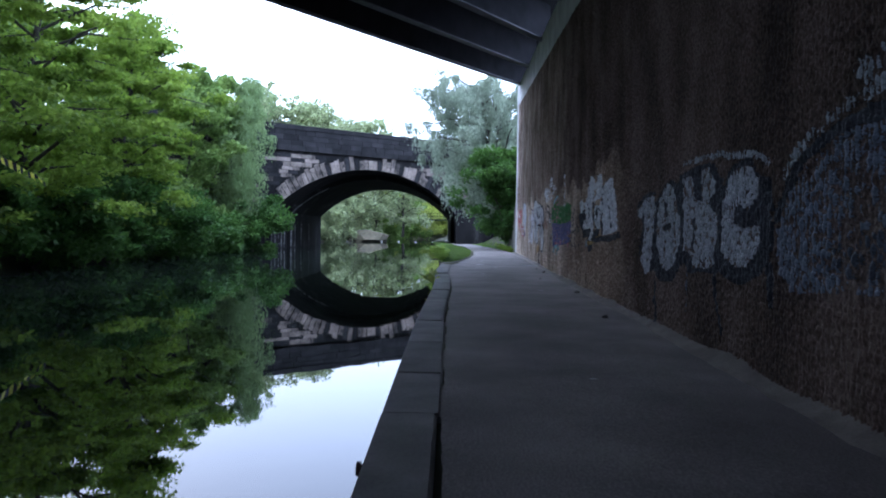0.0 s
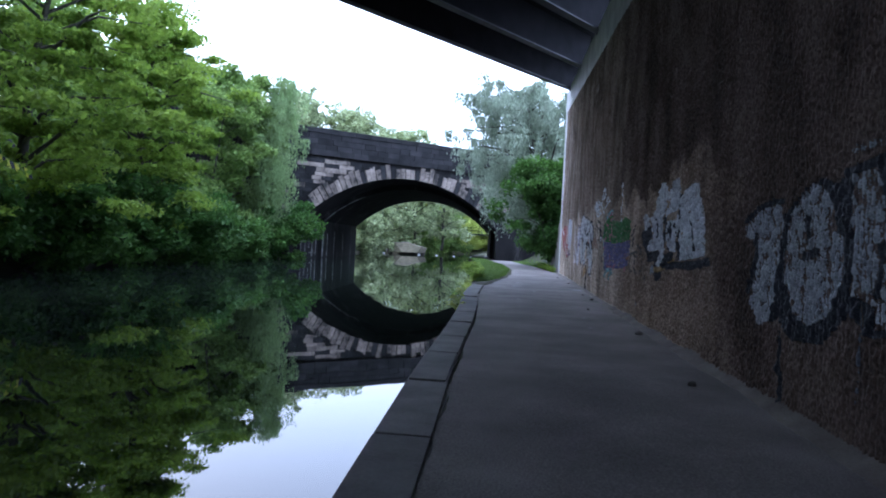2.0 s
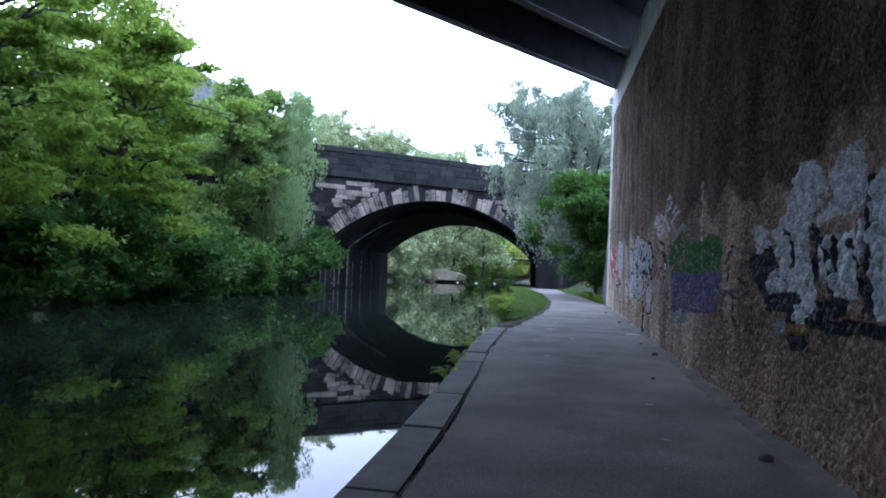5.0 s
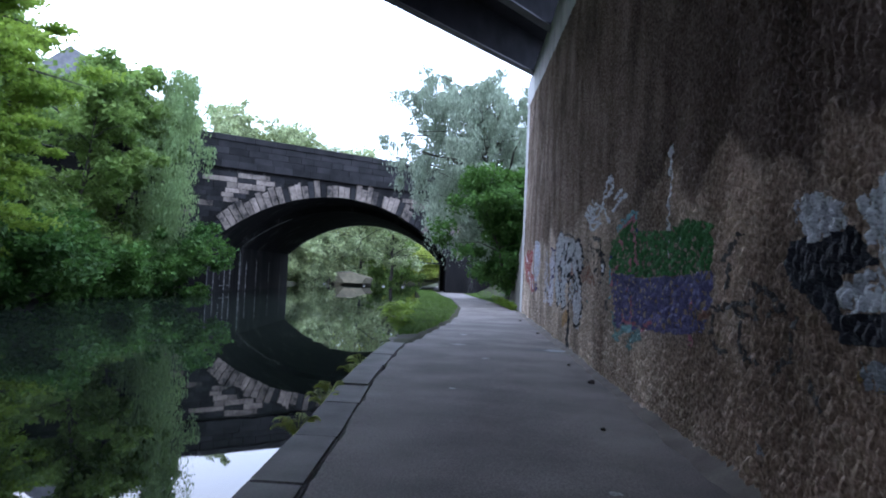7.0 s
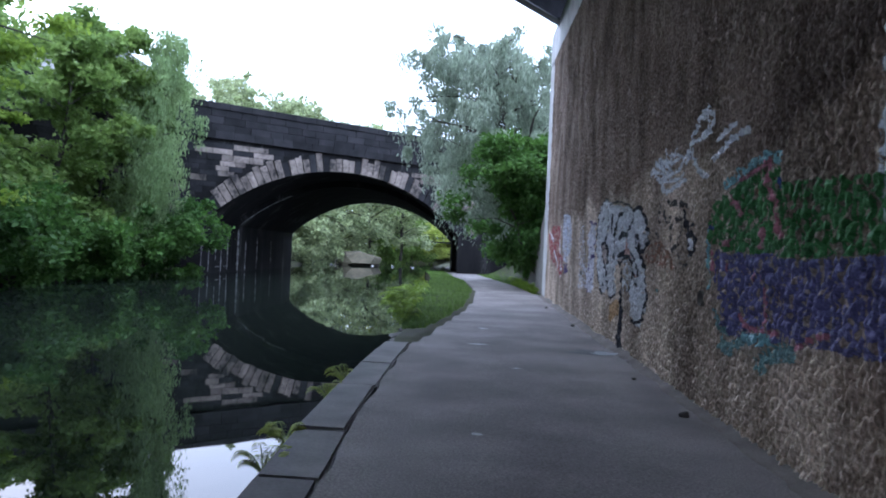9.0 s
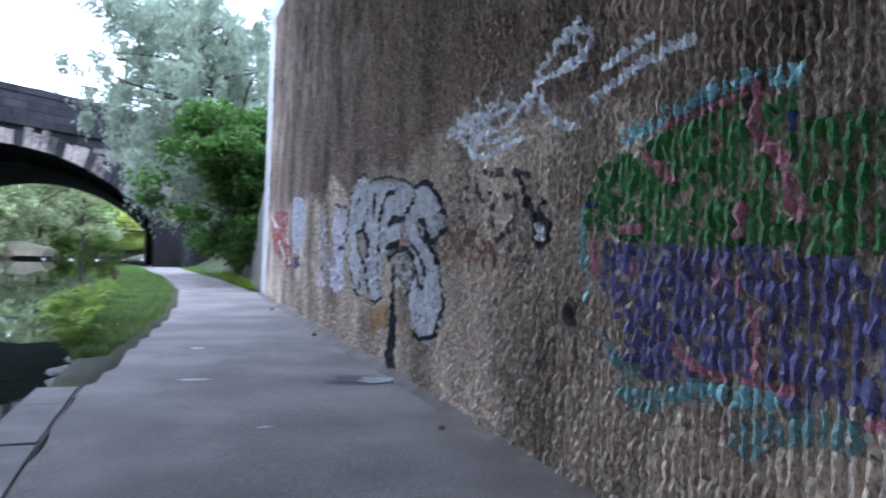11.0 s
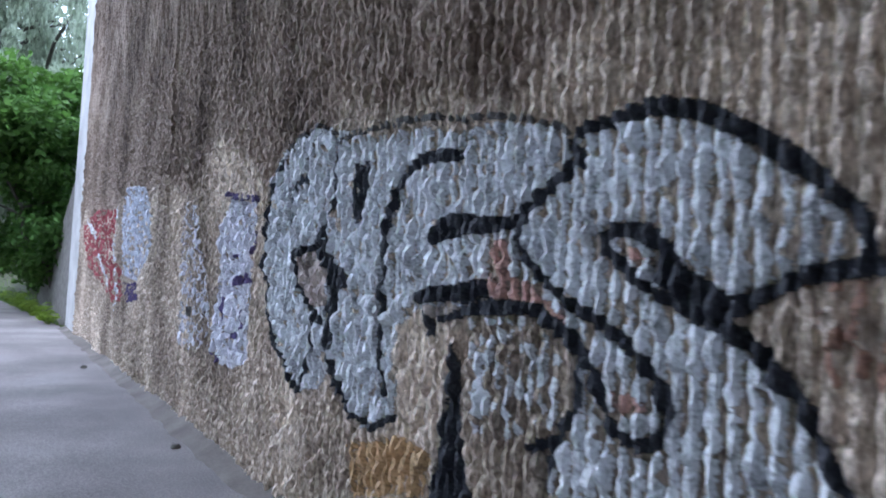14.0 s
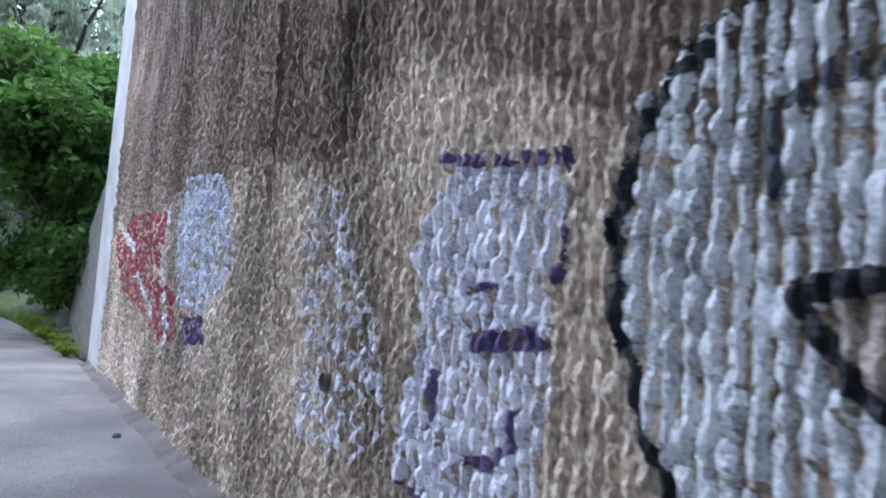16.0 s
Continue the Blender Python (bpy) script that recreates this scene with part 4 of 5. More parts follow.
g.line("GREY", 0.05, [(14.55, 0.35), (14.45, 0.26)])
g.build()

# ---------- the deck of the road bridge ----------
SKEW = Vector((8.6, 12.4, 0)).normalized()


def build_deck():
    deck = new("road_bridge_deck")
    tagged(deck, "dark underside of a skewed road bridge with steel girders", "bridge", kind="structure")
    across = Vector((SKEW.y, -SKEW.x, 0))
    for k in range(9):
        y = 33.6 - 5.3 * k
        z = float(band_low(y)) + 0.83
        o = Vector((WALL_X + 0.25, y + 0.36, z))
        long = SKEW * -30.0
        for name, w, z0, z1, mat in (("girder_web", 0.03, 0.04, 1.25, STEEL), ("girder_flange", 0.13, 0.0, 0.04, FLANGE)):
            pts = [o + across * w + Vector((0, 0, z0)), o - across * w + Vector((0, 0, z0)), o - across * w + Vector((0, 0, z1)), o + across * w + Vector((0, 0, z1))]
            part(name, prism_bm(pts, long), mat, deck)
    z = lambda y: float(band_low(y)) + 2.05
    e = Vector((WALL_X + 1.5, 33.6 + 1.9 + 0.5, 0))
    far = e + SKEW * -34
    slab = [(e.x, e.y, z(35)), (far.x, far.y, z(35)), (far.x, -45, z(-20)), (e.x, -45, z(-20))]
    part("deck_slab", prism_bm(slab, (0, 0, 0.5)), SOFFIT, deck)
    # outer fascia girder and parapet above
    o = e + Vector((0, 0, z(35) - 1.2))
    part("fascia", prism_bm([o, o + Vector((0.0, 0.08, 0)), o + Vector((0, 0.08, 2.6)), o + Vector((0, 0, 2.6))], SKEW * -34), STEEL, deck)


build_deck()
# far abutment and closing wall behind the walker
_far = box_bm(-17.2, -45, -1.3, -16.2, 6.0, 8.0)
_m = bpy.data.meshes.new("wall_west")
_far.to_mesh(_m)
_far.free()
_m.materials.append(RIBBED)
tagged(new("wall_west", _m), "brown concrete abutment wall across the canal", "wall", kind="structure")

# ---------- the stone arch bridge ----------
FACE = Vector((-11.6, 47.8, 0))
ALONG = Vector((math.cos(radians(39.7)), math.sin(radians(39.7)), 0))
INTO = Vector((-0.058, 0.998, 0))
CENTRE, CROWN, RADIUS, HALF = 6.5, 5.57, 11.5, 8.0


def face_point(u, z, off=0.0, proud=0.0):
    p = FACE + ALONG * u + INTO * off + Vector((ALONG.y, -ALONG.x, 0)) * proud
    return Vector((p.x, p.y, z))


def arch_z(u, crown=CROWN, radius=RADIUS):
    return crown - radius + math.sqrt(max(radius**2 - (u - CENTRE) ** 2, 0))


def arch_outline(half, crown, n=24):
    return [(CENTRE - half, -1.3)] + [(CENTRE - half + 2 * half * k / n, arch_z(CENTRE - half + 2 * half * k / n, crown)) for k in range(n + 1)] + [(CENTRE + half, -1.3)]


def build_arch_bridge():
    br = new("stone_arch_bridge")
    tagged(br, "soot-blackened stone arch bridge spanning the canal and towpath", "bridge", kind="structure")
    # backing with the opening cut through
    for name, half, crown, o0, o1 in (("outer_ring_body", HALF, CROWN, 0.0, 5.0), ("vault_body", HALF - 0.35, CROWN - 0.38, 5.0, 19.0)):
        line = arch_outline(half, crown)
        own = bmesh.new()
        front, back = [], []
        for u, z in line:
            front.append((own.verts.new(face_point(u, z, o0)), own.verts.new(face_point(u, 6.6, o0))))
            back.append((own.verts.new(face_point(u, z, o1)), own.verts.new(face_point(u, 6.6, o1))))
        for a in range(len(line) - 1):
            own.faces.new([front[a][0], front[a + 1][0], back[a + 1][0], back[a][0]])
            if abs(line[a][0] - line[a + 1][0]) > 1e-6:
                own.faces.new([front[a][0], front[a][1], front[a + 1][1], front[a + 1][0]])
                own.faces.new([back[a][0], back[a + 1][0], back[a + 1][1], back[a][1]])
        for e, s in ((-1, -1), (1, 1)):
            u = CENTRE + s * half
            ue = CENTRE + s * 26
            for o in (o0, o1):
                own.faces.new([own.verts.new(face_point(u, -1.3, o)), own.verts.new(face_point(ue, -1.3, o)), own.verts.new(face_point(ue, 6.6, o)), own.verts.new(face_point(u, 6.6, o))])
        part(name, own, BARREL, br, "vault masonry toned dark for shade, streaked with lime")
    # roadway over the top
    part("road_slab", prism_bm([face_point(CENTRE - 26, 6.5), face_point(CENTRE + 26, 6.5), face_point(CENTRE + 26, 6.5, 19), face_point(CENTRE - 26, 6.5, 19)], (0, 0, 0.35)), SOOT_STONE, br)
    return br


ARCH = build_arch_bridge()
LIME = material("lime_run", [(0.4, (0.08, 0.078, 0.075)), (0.55, (0.28, 0.275, 0.27)), (0.7, (0.45, 0.44, 0.43))], 5, 30, 0.8, 0.4, 0.01)


def lime_run(points, width, seed):
    """A ragged run of pale lime along points of the vault, a few centimetres thick."""
    r = np.random.default_rng(seed)
    n = len(points)
    part_np("lime_run", *tube([tuple(p) for p in points], width * r.uniform(0.35, 1.2, n) * np.clip(np.minimum(np.arange(n), np.arange(n)[::-1]) * 0.6 + 0.15, 0, 1), 5), LIME, ARCH, "pale lime run on black masonry", True)


def build_lime_runs():
    low = CENTRE - HALF
    # down the corner of the inner ring, over its haunch, and in single streaks on the pier
    lime_run([face_point(low + 0.35, z, 4.99) for z in np.linspace(-0.32, 2.1, 16)], 0.06, 1)
    us = np.linspace(low + 0.4, low + 3.6, 22)
    lime_run([face_point(u, arch_z(u, CROWN - 0.38), 4.99) for u in us], 0.035, 2)
    for k, (off, z0, z1, w) in enumerate(((0.02, -0.3, 1.9, 0.05), (1.1, -0.3, 1.1, 0.05), (2.2, 0.3, 1.6, 0.035), (3.1, -0.3, 1.4, 0.06), (4.2, -0.3, 2.0, 0.05))):
        lime_run([face_point(low - 0.01, z, off) for z in np.linspace(z0, z1, 12)], w, 5 + k)
    for k, (off, z0, z1) in enumerate(((6.5, -0.3, 1.5), (9.0, -0.3, 1.8), (12.5, 0.0, 1.6))):
        lime_run([face_point(low + 0.34, z, off) for z in np.linspace(z0, z1, 12)], 0.05, 15 + k)
    lime_run([face_point(low - 0.02, 0.02, off) for off in np.linspace(0.4, 4.9, 14)], 0.03, 25)


build_lime_runs()


def face_stone(name, corners, mat, proud, depth=0.25):
    """One stone on the bridge's face: a bevelled block from its outline in face coordinates."""
    pts = [face_point(u, z, 0, proud) for u, z in corners]
    back = Vector((-ALONG.y, ALONG.x, 0)) * (depth + proud)
    own = prism_bm(pts, back)
    part(name, own, mat, ARCH)


def build_face_stones():
    r = np.random.default_rng(11)
    # voussoirs
    a_max = math.asin(HALF / RADIUS)
    n = 46
    zc = CROWN - RADIUS
    for k in range(n):
        a, b = -a_max + 2 * a_max * k / n + 0.002, -a_max + 2 * a_max * (k + 1) / n - 0.002
        if CENTRE + RADIUS * math.sin(a) > 14.4:
            continue
        d = 0.86 + r.uniform(-0.2, 0.22)
        c = [(CENTRE + rr * math.sin(t), zc + rr * math.cos(t)) for rr, t in ((RADIUS, a), (RADIUS, b), (RADIUS + d, b), (RADIUS + d, a))]
        face_stone("voussoir", c, SOOT_STONE if r.random() < 0.2 or k > 39 else PALE_STONE, 0.02 + r.uniform(0, 0.07))
    # spandrel courses
    z = 2.2
    while z < 6.3:
        h = r.uniform(0.24, 0.36)
        u = -9.0 + r.uniform(0, 0.5)
        while u < 15.5:
            w = r.uniform(0.45, 1.1)
            u2 = u + w
            inside = any(math.hypot(cu - CENTRE, cz - zc) < RADIUS + 0.8 and abs(cu - CENTRE) < HALF + 0.7 for cu in (u, u2) for cz in (z, z + h))
            if not inside:
                dark = r.random() < (0.85 if u < -1.2 or z > 6.0 else 0.12)
                face_stone("block", [(u + 0.01, z + 0.01), (u2 - 0.01, z + 0.01), (u2 - 0.01, z + h - 0.01), (u + 0.01, z + h - 0.01)], SOOT_STONE if dark else PALE_STONE, r.uniform(0.0, 0.05))
            u = u2
        z += h
    # string course and parapet
    u = -10.0
    while u < 16:
        w = r.uniform(0.9, 1.3)
        face_stone("string_course", [(u + 0.006, 6.5), (u + w - 0.006, 6.5), (u + w - 0.006, 6.88), (u + 0.006, 6.88)], SOOT_STONE, 0.16 + r.uniform(0, 0.015), 0.5)
        u += w
    for row in range(3):
        z0 = 6.88 + row * 0.37
        u = -10.0 + 0.4 * row
        while u < 16:
            w = r.uniform(0.7, 1.3)
            face_stone("parapet_block", [(u + 0.008, z0 + 0.008), (u + w - 0.008, z0 + 0.008), (u + w - 0.008, z0 + 0.362), (u + 0.008, z0 + 0.362)], SOOT_STONE, r.uniform(0.0, 0.025), 0.4)
            u += w
    u = -10.0
    while u < 16:
        w = r.uniform(1.0, 1.5)
        face_stone("parapet_cap", [(u + 0.008, 7.99), (u + w - 0.008, 7.99), (u + w - 0.008, 8.3), (u + 0.008, 8.3)], SOOT_STONE, 0.06 + r.uniform(0, 0.02), 0.55)
        u += w


build_face_stones()

# ---------- trees ----------


def leaves(centres, radii, counts, size, seed, hang=0.0, shape=(1, 1, 0.45), slim=0.55):
    """Leaf blades in sprays round the centres."""
    r = np.random.default_rng(seed)
    c = np.repeat(np.asarray(centres, float), counts, axis=0)
    rad = np.repeat(np.asarray(radii, float), counts)
    d = r.normal(size=(len(c), 3))
    d /= np.linalg.norm(d, axis=1, keepdims=True)
    d *= (r.random(len(c)) ** 0.5)[:, None] * rad[:, None] * r.uniform(0.7, 1.25, (len(c), 1))
    d *= shape
    if hang:
        d[:, 2] = -np.abs(r.normal(size=len(c))) * hang * rad
        d[:, :2] *= 0.6
    p = c + d
    n = r.normal(size=(len(c), 3)) * (0.8, 0.8, 0.6) + (0, 0, 0.9 if not hang else 0.1)
    n /= np.linalg.norm(n, axis=1, keepdims=True)
    a = np.cross(n, r.normal(size=(len(c), 3)))
    if hang:
        a = a * 0.35 + (0, 0, -1)
    a /= np.linalg.norm(a, axis=1, keepdims=True)
    b = np.cross(n, a)
    b /= np.linalg.norm(b, axis=1, keepdims=True)
    s = size * r.uniform(0.6, 1.4, (len(c), 1))
    v = np.stack([p - a * s, p + b * s * slim + n * s * 0.12, p + a * s, p - b * s * slim + n * s * 0.12], 1).reshape(-1, 3)
    return v, np.arange(len(c) * 4).reshape(-1, 4)


def tree(name, label, x, y, z, height, spread, leaf, seed, limbs=12, per=700, size=0.13, lean=(0, 0), hang=0.0, low=0.2, trunk_r=0.16, stems=1, spray=1.15, category="tree", flat=0.6, slim=0.55, top_heavy=0.7, group=""):
    """A tree: one or more tapered stems, limbs, and a crown of leafy sprays along the limbs."""
    r = np.random.default_rng(seed)
    top = new(name)
    top.matrix_world = pose(x, y, z)
    tagged(top, label, category, group)
    centres, radii = [], []
    for s in range(stems):
        off = r.normal(size=2) * 0.35 * (stems > 1)
        tip = np.array([lean[0] + off[0] * 3, lean[1] + off[1] * 3, height * r.uniform(0.84, 0.95)])
        t = np.linspace(0, 1, 9)[:, None]
        stem = np.concatenate([off, [-0.15]]) * (1 - t) + tip * t + np.concatenate([r.normal(size=(9, 2)) * 0.12, np.zeros((9, 1))], 1) * (t > 0)
        part_np("trunk", *tube(stem, trunk_r * (1.05 - t[:, 0] * 0.9) * (1 if stems == 1 else 0.7)), BARK, top, smooth=True)
        m = max(1, limbs // stems)
        for k in range(m):
            f = low + (1 - low) * (k + r.random()) / m
            i = min(f * 8, 7.999)
            b = stem[int(i)] * (1 - (i - int(i))) + stem[int(i) + 1] * (i - int(i))
            ang = k * 2.4 + r.uniform(-0.5, 0.5)
            reach = spread * math.sin(math.pi * min(0.95, 0.2 + f * 0.76)) ** top_heavy * r.uniform(0.6, 1.1)
            e = b + np.array([math.cos(ang) * reach, math.sin(ang) * reach, reach * r.uniform(0.05, 0.5)])
            mid = (b + e) / 2 + (0, 0, reach * 0.12)
            part_np("limb", *tube(np.array([b, mid, e]), [trunk_r * 0.42 * (1 - f * 0.5), trunk_r * 0.28 * (1 - f * 0.5), 0.012], 5), BARK, top, smooth=True)
            for q in (0.35, 0.6, 0.82, 1.0):
                centres.append(b + (e - b) * q + r.normal(size=3) * ((0.4, 0.4, 0.35) if not hang else (0.25, 0.25, 0.2)))
                radii.append(spray * r.uniform(0.45, 1.1) * (0.75 + 0.25 * q))
        centres.append(tip)
        radii.append(spray * 0.8)
    v, f = leaves(centres, radii, int(per * 0.6), size * 1.2, seed + 100, hang, (1, 1, flat), slim)
    part_np("crown", v, f, leaf, top)
    return top


MAPLE = "broad maple with bright yellow-green layered foliage over water"
tree("maple_tree", MAPLE, -15.2, 16.5, 0.3, 13.0, 4.6, LEAF_MAPLE, 1, 46, 430, 0.085, (1.2, 0.3), trunk_r=0.22, flat=0.27, spray=1.2, low=0.08, group="maples on the far bank")
tree("maple_tree", MAPLE, -15.2, 23.5, 0.3, 12.2, 4.3, LEAF_MAPLE, 2, 46, 430, 0.085, (1.4, 0.4), trunk_r=0.22, flat=0.27, spray=1.2, low=0.08, group="maples on the far bank")
tree("maple_tree", MAPLE, -15.0, 30.2, 0.3, 10.6, 3.7, LEAF_MAPLE, 5, 46, 400, 0.08, (1.2, 0.2), trunk_r=0.2, flat=0.27, spray=1.1, low=0.08, group="maples on the far bank")
for k, (x, y, h, sp) in enumerate(((-15.7, 35.2, 10.4, 2.6), (-15.9, 38.6, 10.4, 2.6), (-16.5, 42.0, 10.2, 2.4))):
    tree("bank_tree", "slender olive-green tree crowded on the far bank", x, y, 0.3, h, sp, LEAF_OLIVE, 10 + k, 26, 260, 0.11, (0.8, 0.2), trunk_r=0.12, stems=2, spray=0.9, low=0.1, group="trees on the far bank")
tree("weeping_tree", "grey-green weeping tree with hanging fronds beside the bridge", -13.9, 43.2, 0.1, 11.6, 1.6, LEAF_BIRCH, 21, 30, 330, 0.08, (0.5, 0.3), hang=1.2, trunk_r=0.1, slim=0.3, low=0.15)
for k, (x, y, h, sp) in enumerate(((-24, 56, 13, 4), (-21, 20, 12.5, 4.5), (-22, 34, 11, 4.5), (-21, 8, 13, 4.5), (-23, 44, 11, 4.0))):
    tree("bank_tree", "tall green tree standing back from the far bank", x, y, 1.0, h, sp, LEAF_OLIVE, 30 + k, 22, 220, 0.2, trunk_r=0.2, spray=1.6, group="trees on the far bank")
tree("willow_tree", "large silver-leaved willow beside the towpath", 4.1, 43.6, 0.6, 10.9, 5.0, LEAF_SILVER, 41, 104, 380, 0.07, (-3.2, -0.9), trunk_r=0.22, hang=0.7, slim=0.36, low=0.2, spray=0.9, top_heavy=0.5)
tree("hawthorn_bush", "dense dark green bush leaning over the towpath", 4.2, 39.6, 0.1, 5.6, 1.7, LEAF_DARK, 45, 36, 420, 0.075, (-0.5, -0.3), stems=3, low=0.12, trunk_r=0.09, spray=0.75, flat=0.7)
tree("hawthorn_bush", "dark green bush in the shade of the arch", 4.2, 47.0, 0.3, 5.0, 2.2, LEAF_DARK, 46, 24, 300, 0.09, (-1.0, 0), stems=2, low=0.1, trunk_r=0.08, spray=0.9, flat=0.7)
for k in range(14):
    y = 8.5 + k * 2.75
    tree("waterside_shrub", "dark overgrown shrub trailing into the canal", float(shore_left(y)) - 0.2, y, -0.25, 2.5 + 0.8 * math.sin(k * 2.1), 1.7, LEAF_DARK, 60 + k, 14, 260, 0.09, (0.6, 0), stems=2, low=0.05, trunk_r=0.05, spray=0.75, category="shrub", flat=0.7, group="shrubs along the far bank")
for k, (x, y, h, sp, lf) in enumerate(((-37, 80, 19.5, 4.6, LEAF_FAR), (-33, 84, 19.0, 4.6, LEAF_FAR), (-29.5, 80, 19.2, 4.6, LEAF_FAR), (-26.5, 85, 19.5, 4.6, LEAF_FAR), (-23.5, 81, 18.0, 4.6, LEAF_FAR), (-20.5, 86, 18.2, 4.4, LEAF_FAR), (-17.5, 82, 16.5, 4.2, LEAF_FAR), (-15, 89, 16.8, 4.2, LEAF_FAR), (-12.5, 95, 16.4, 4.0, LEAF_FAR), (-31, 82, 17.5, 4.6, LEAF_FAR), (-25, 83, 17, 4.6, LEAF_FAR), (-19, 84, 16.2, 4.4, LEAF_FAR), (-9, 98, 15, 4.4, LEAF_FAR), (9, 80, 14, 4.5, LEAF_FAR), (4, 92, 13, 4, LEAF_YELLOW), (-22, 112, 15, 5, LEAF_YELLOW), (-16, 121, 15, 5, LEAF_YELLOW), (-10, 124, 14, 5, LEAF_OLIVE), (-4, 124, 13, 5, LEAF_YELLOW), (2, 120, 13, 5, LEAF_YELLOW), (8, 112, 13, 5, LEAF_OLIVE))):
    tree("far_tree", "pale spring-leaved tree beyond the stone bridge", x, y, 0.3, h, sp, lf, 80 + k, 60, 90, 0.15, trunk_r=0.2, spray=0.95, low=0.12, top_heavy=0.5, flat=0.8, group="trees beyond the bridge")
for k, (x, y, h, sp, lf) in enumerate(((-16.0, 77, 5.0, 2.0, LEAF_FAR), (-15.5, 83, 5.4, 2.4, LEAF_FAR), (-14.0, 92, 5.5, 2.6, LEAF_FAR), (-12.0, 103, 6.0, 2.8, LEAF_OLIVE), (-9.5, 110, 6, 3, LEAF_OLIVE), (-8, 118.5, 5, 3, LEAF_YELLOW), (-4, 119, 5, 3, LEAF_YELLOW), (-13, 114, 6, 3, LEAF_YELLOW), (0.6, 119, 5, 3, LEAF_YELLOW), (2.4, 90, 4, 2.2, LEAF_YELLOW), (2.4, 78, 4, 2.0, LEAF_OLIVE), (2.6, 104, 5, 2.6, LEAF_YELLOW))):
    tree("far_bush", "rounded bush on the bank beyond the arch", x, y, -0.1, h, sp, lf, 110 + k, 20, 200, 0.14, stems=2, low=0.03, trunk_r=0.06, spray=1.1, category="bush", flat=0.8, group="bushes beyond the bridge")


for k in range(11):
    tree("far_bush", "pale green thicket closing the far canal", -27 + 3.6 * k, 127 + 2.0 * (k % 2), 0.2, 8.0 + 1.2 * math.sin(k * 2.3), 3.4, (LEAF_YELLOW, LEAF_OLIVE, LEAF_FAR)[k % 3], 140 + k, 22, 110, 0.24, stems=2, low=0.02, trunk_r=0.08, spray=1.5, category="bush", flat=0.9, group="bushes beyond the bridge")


# ---------- grass, weeds and ferns ----------
def blades(points, height, width, seed, lean=0.5):
    """Grass blades, each a bent strip of two faces."""
    r = np.random.default_rng(seed)
    p = np.asarray(points, float)
    n = len(p)
    a = r.uniform(0, 2 * np.pi, n)
    d = np.stack([np.cos(a), np.sin(a), np.zeros(n)], 1)
    side = np.stack([-np.sin(a), np.cos(a), np.zeros(n)], 1) * width
    h = height * r.uniform(0.5, 1.3, (n, 1))
    up = np.array([[0, 0, 1.0]])
    mid = p + up * h * 0.6 + d * h * lean * 0.3
    tip = p + up * h * 0.95 + d * h * lean
    v = np.stack([p - side, p + side, mid + side * 0.7, mid - side * 0.7, tip - side * 0.1, tip + side * 0.1], 1).reshape(-1, 3)
    k = np.arange(n)[:, None] * 6
    f = np.concatenate([k + [0, 1, 2, 3], k + [3, 2, 5, 4]])
    return v, f


def grass_points(n, y0, y1, seed, right=False):
    r = np.random.default_rng(seed)
    y = r.uniform(y0, y1, n)
    if right:
        x = path_right(y) + 0.05 + np.abs(r.normal(size=n)) * 0.7
        y, x = y[(y > WALL_END + 0.1)], x[(y > WALL_END + 0.1)]
    else:
        lo, hi = shore_right(y), path_left(y) - 0.03 + 0.12 * (noise_c(y * 2.0, 0.4) - 0.5)
        x = lo + (hi - lo) * r.random(n)
    return np.stack([x, y, ground_height(x, y) - 0.01], 1)


_v, _f = blades(np.concatenate([grass_points(26000, 24.0, 60, 1), grass_points(9000, 36, 60, 2, True)]), 0.09, 0.006, 3)
tagged(new("grass", mesh_np("grass", _v, _f, GRASS)), "bright green mown grass verge beside the towpath", "grass", kind="stuff")


def weed(label, x, y, z, n, height, spread, seed, leaf, name="weed", droop=0.9):
    """A clump of arching leafy stems: each stem with leaflets on both sides."""
    r = np.random.default_rng(seed)
    top = new(name)
    top.matrix_world = pose(x, y, z)
    tagged(top, label, "plant", "plants at the water's edge")
    for s in range(n):
        a = r.uniform(0, 2 * np.pi)
        h, o = height * r.uniform(0.6, 1.15), spread * r.uniform(0.6, 1.2)
        t = np.linspace(0, 1, 14)[:, None]
        d = np.array([math.cos(a), math.sin(a), 0.0])
        stem = d * o * t + np.array([0, 0, 1.0]) * h * (t * (2 - t) - droop * 0.5 * t**3)
        side = np.array([-d[1], d[0], 0.0])
        vs, fs = [], []
        for k in range(1, 14):
            ln = 0.11 * math.sin(math.pi * (0.12 + 0.86 * k / 14)) * (height / 0.35)
            for sg in (-1, 1):
                b = stem[k]
                e = b + side * sg * ln + d * ln * 0.35 + (0, 0, -0.02)
                w = d * ln * 0.16
                m = (b + e) / 2 + (0, 0, 0.01)
                fs.append([len(vs), len(vs) + 1, len(vs) + 2, len(vs) + 3])
                vs += [b, m + w, e, m - w]
        v, f = joined([(np.array(vs), np.array(fs)), tube(stem, np.linspace(0.005, 0.002, 14), 4)])
        tagged(part_np("frond", v, f, leaf, top), kind="stuff")
    return top


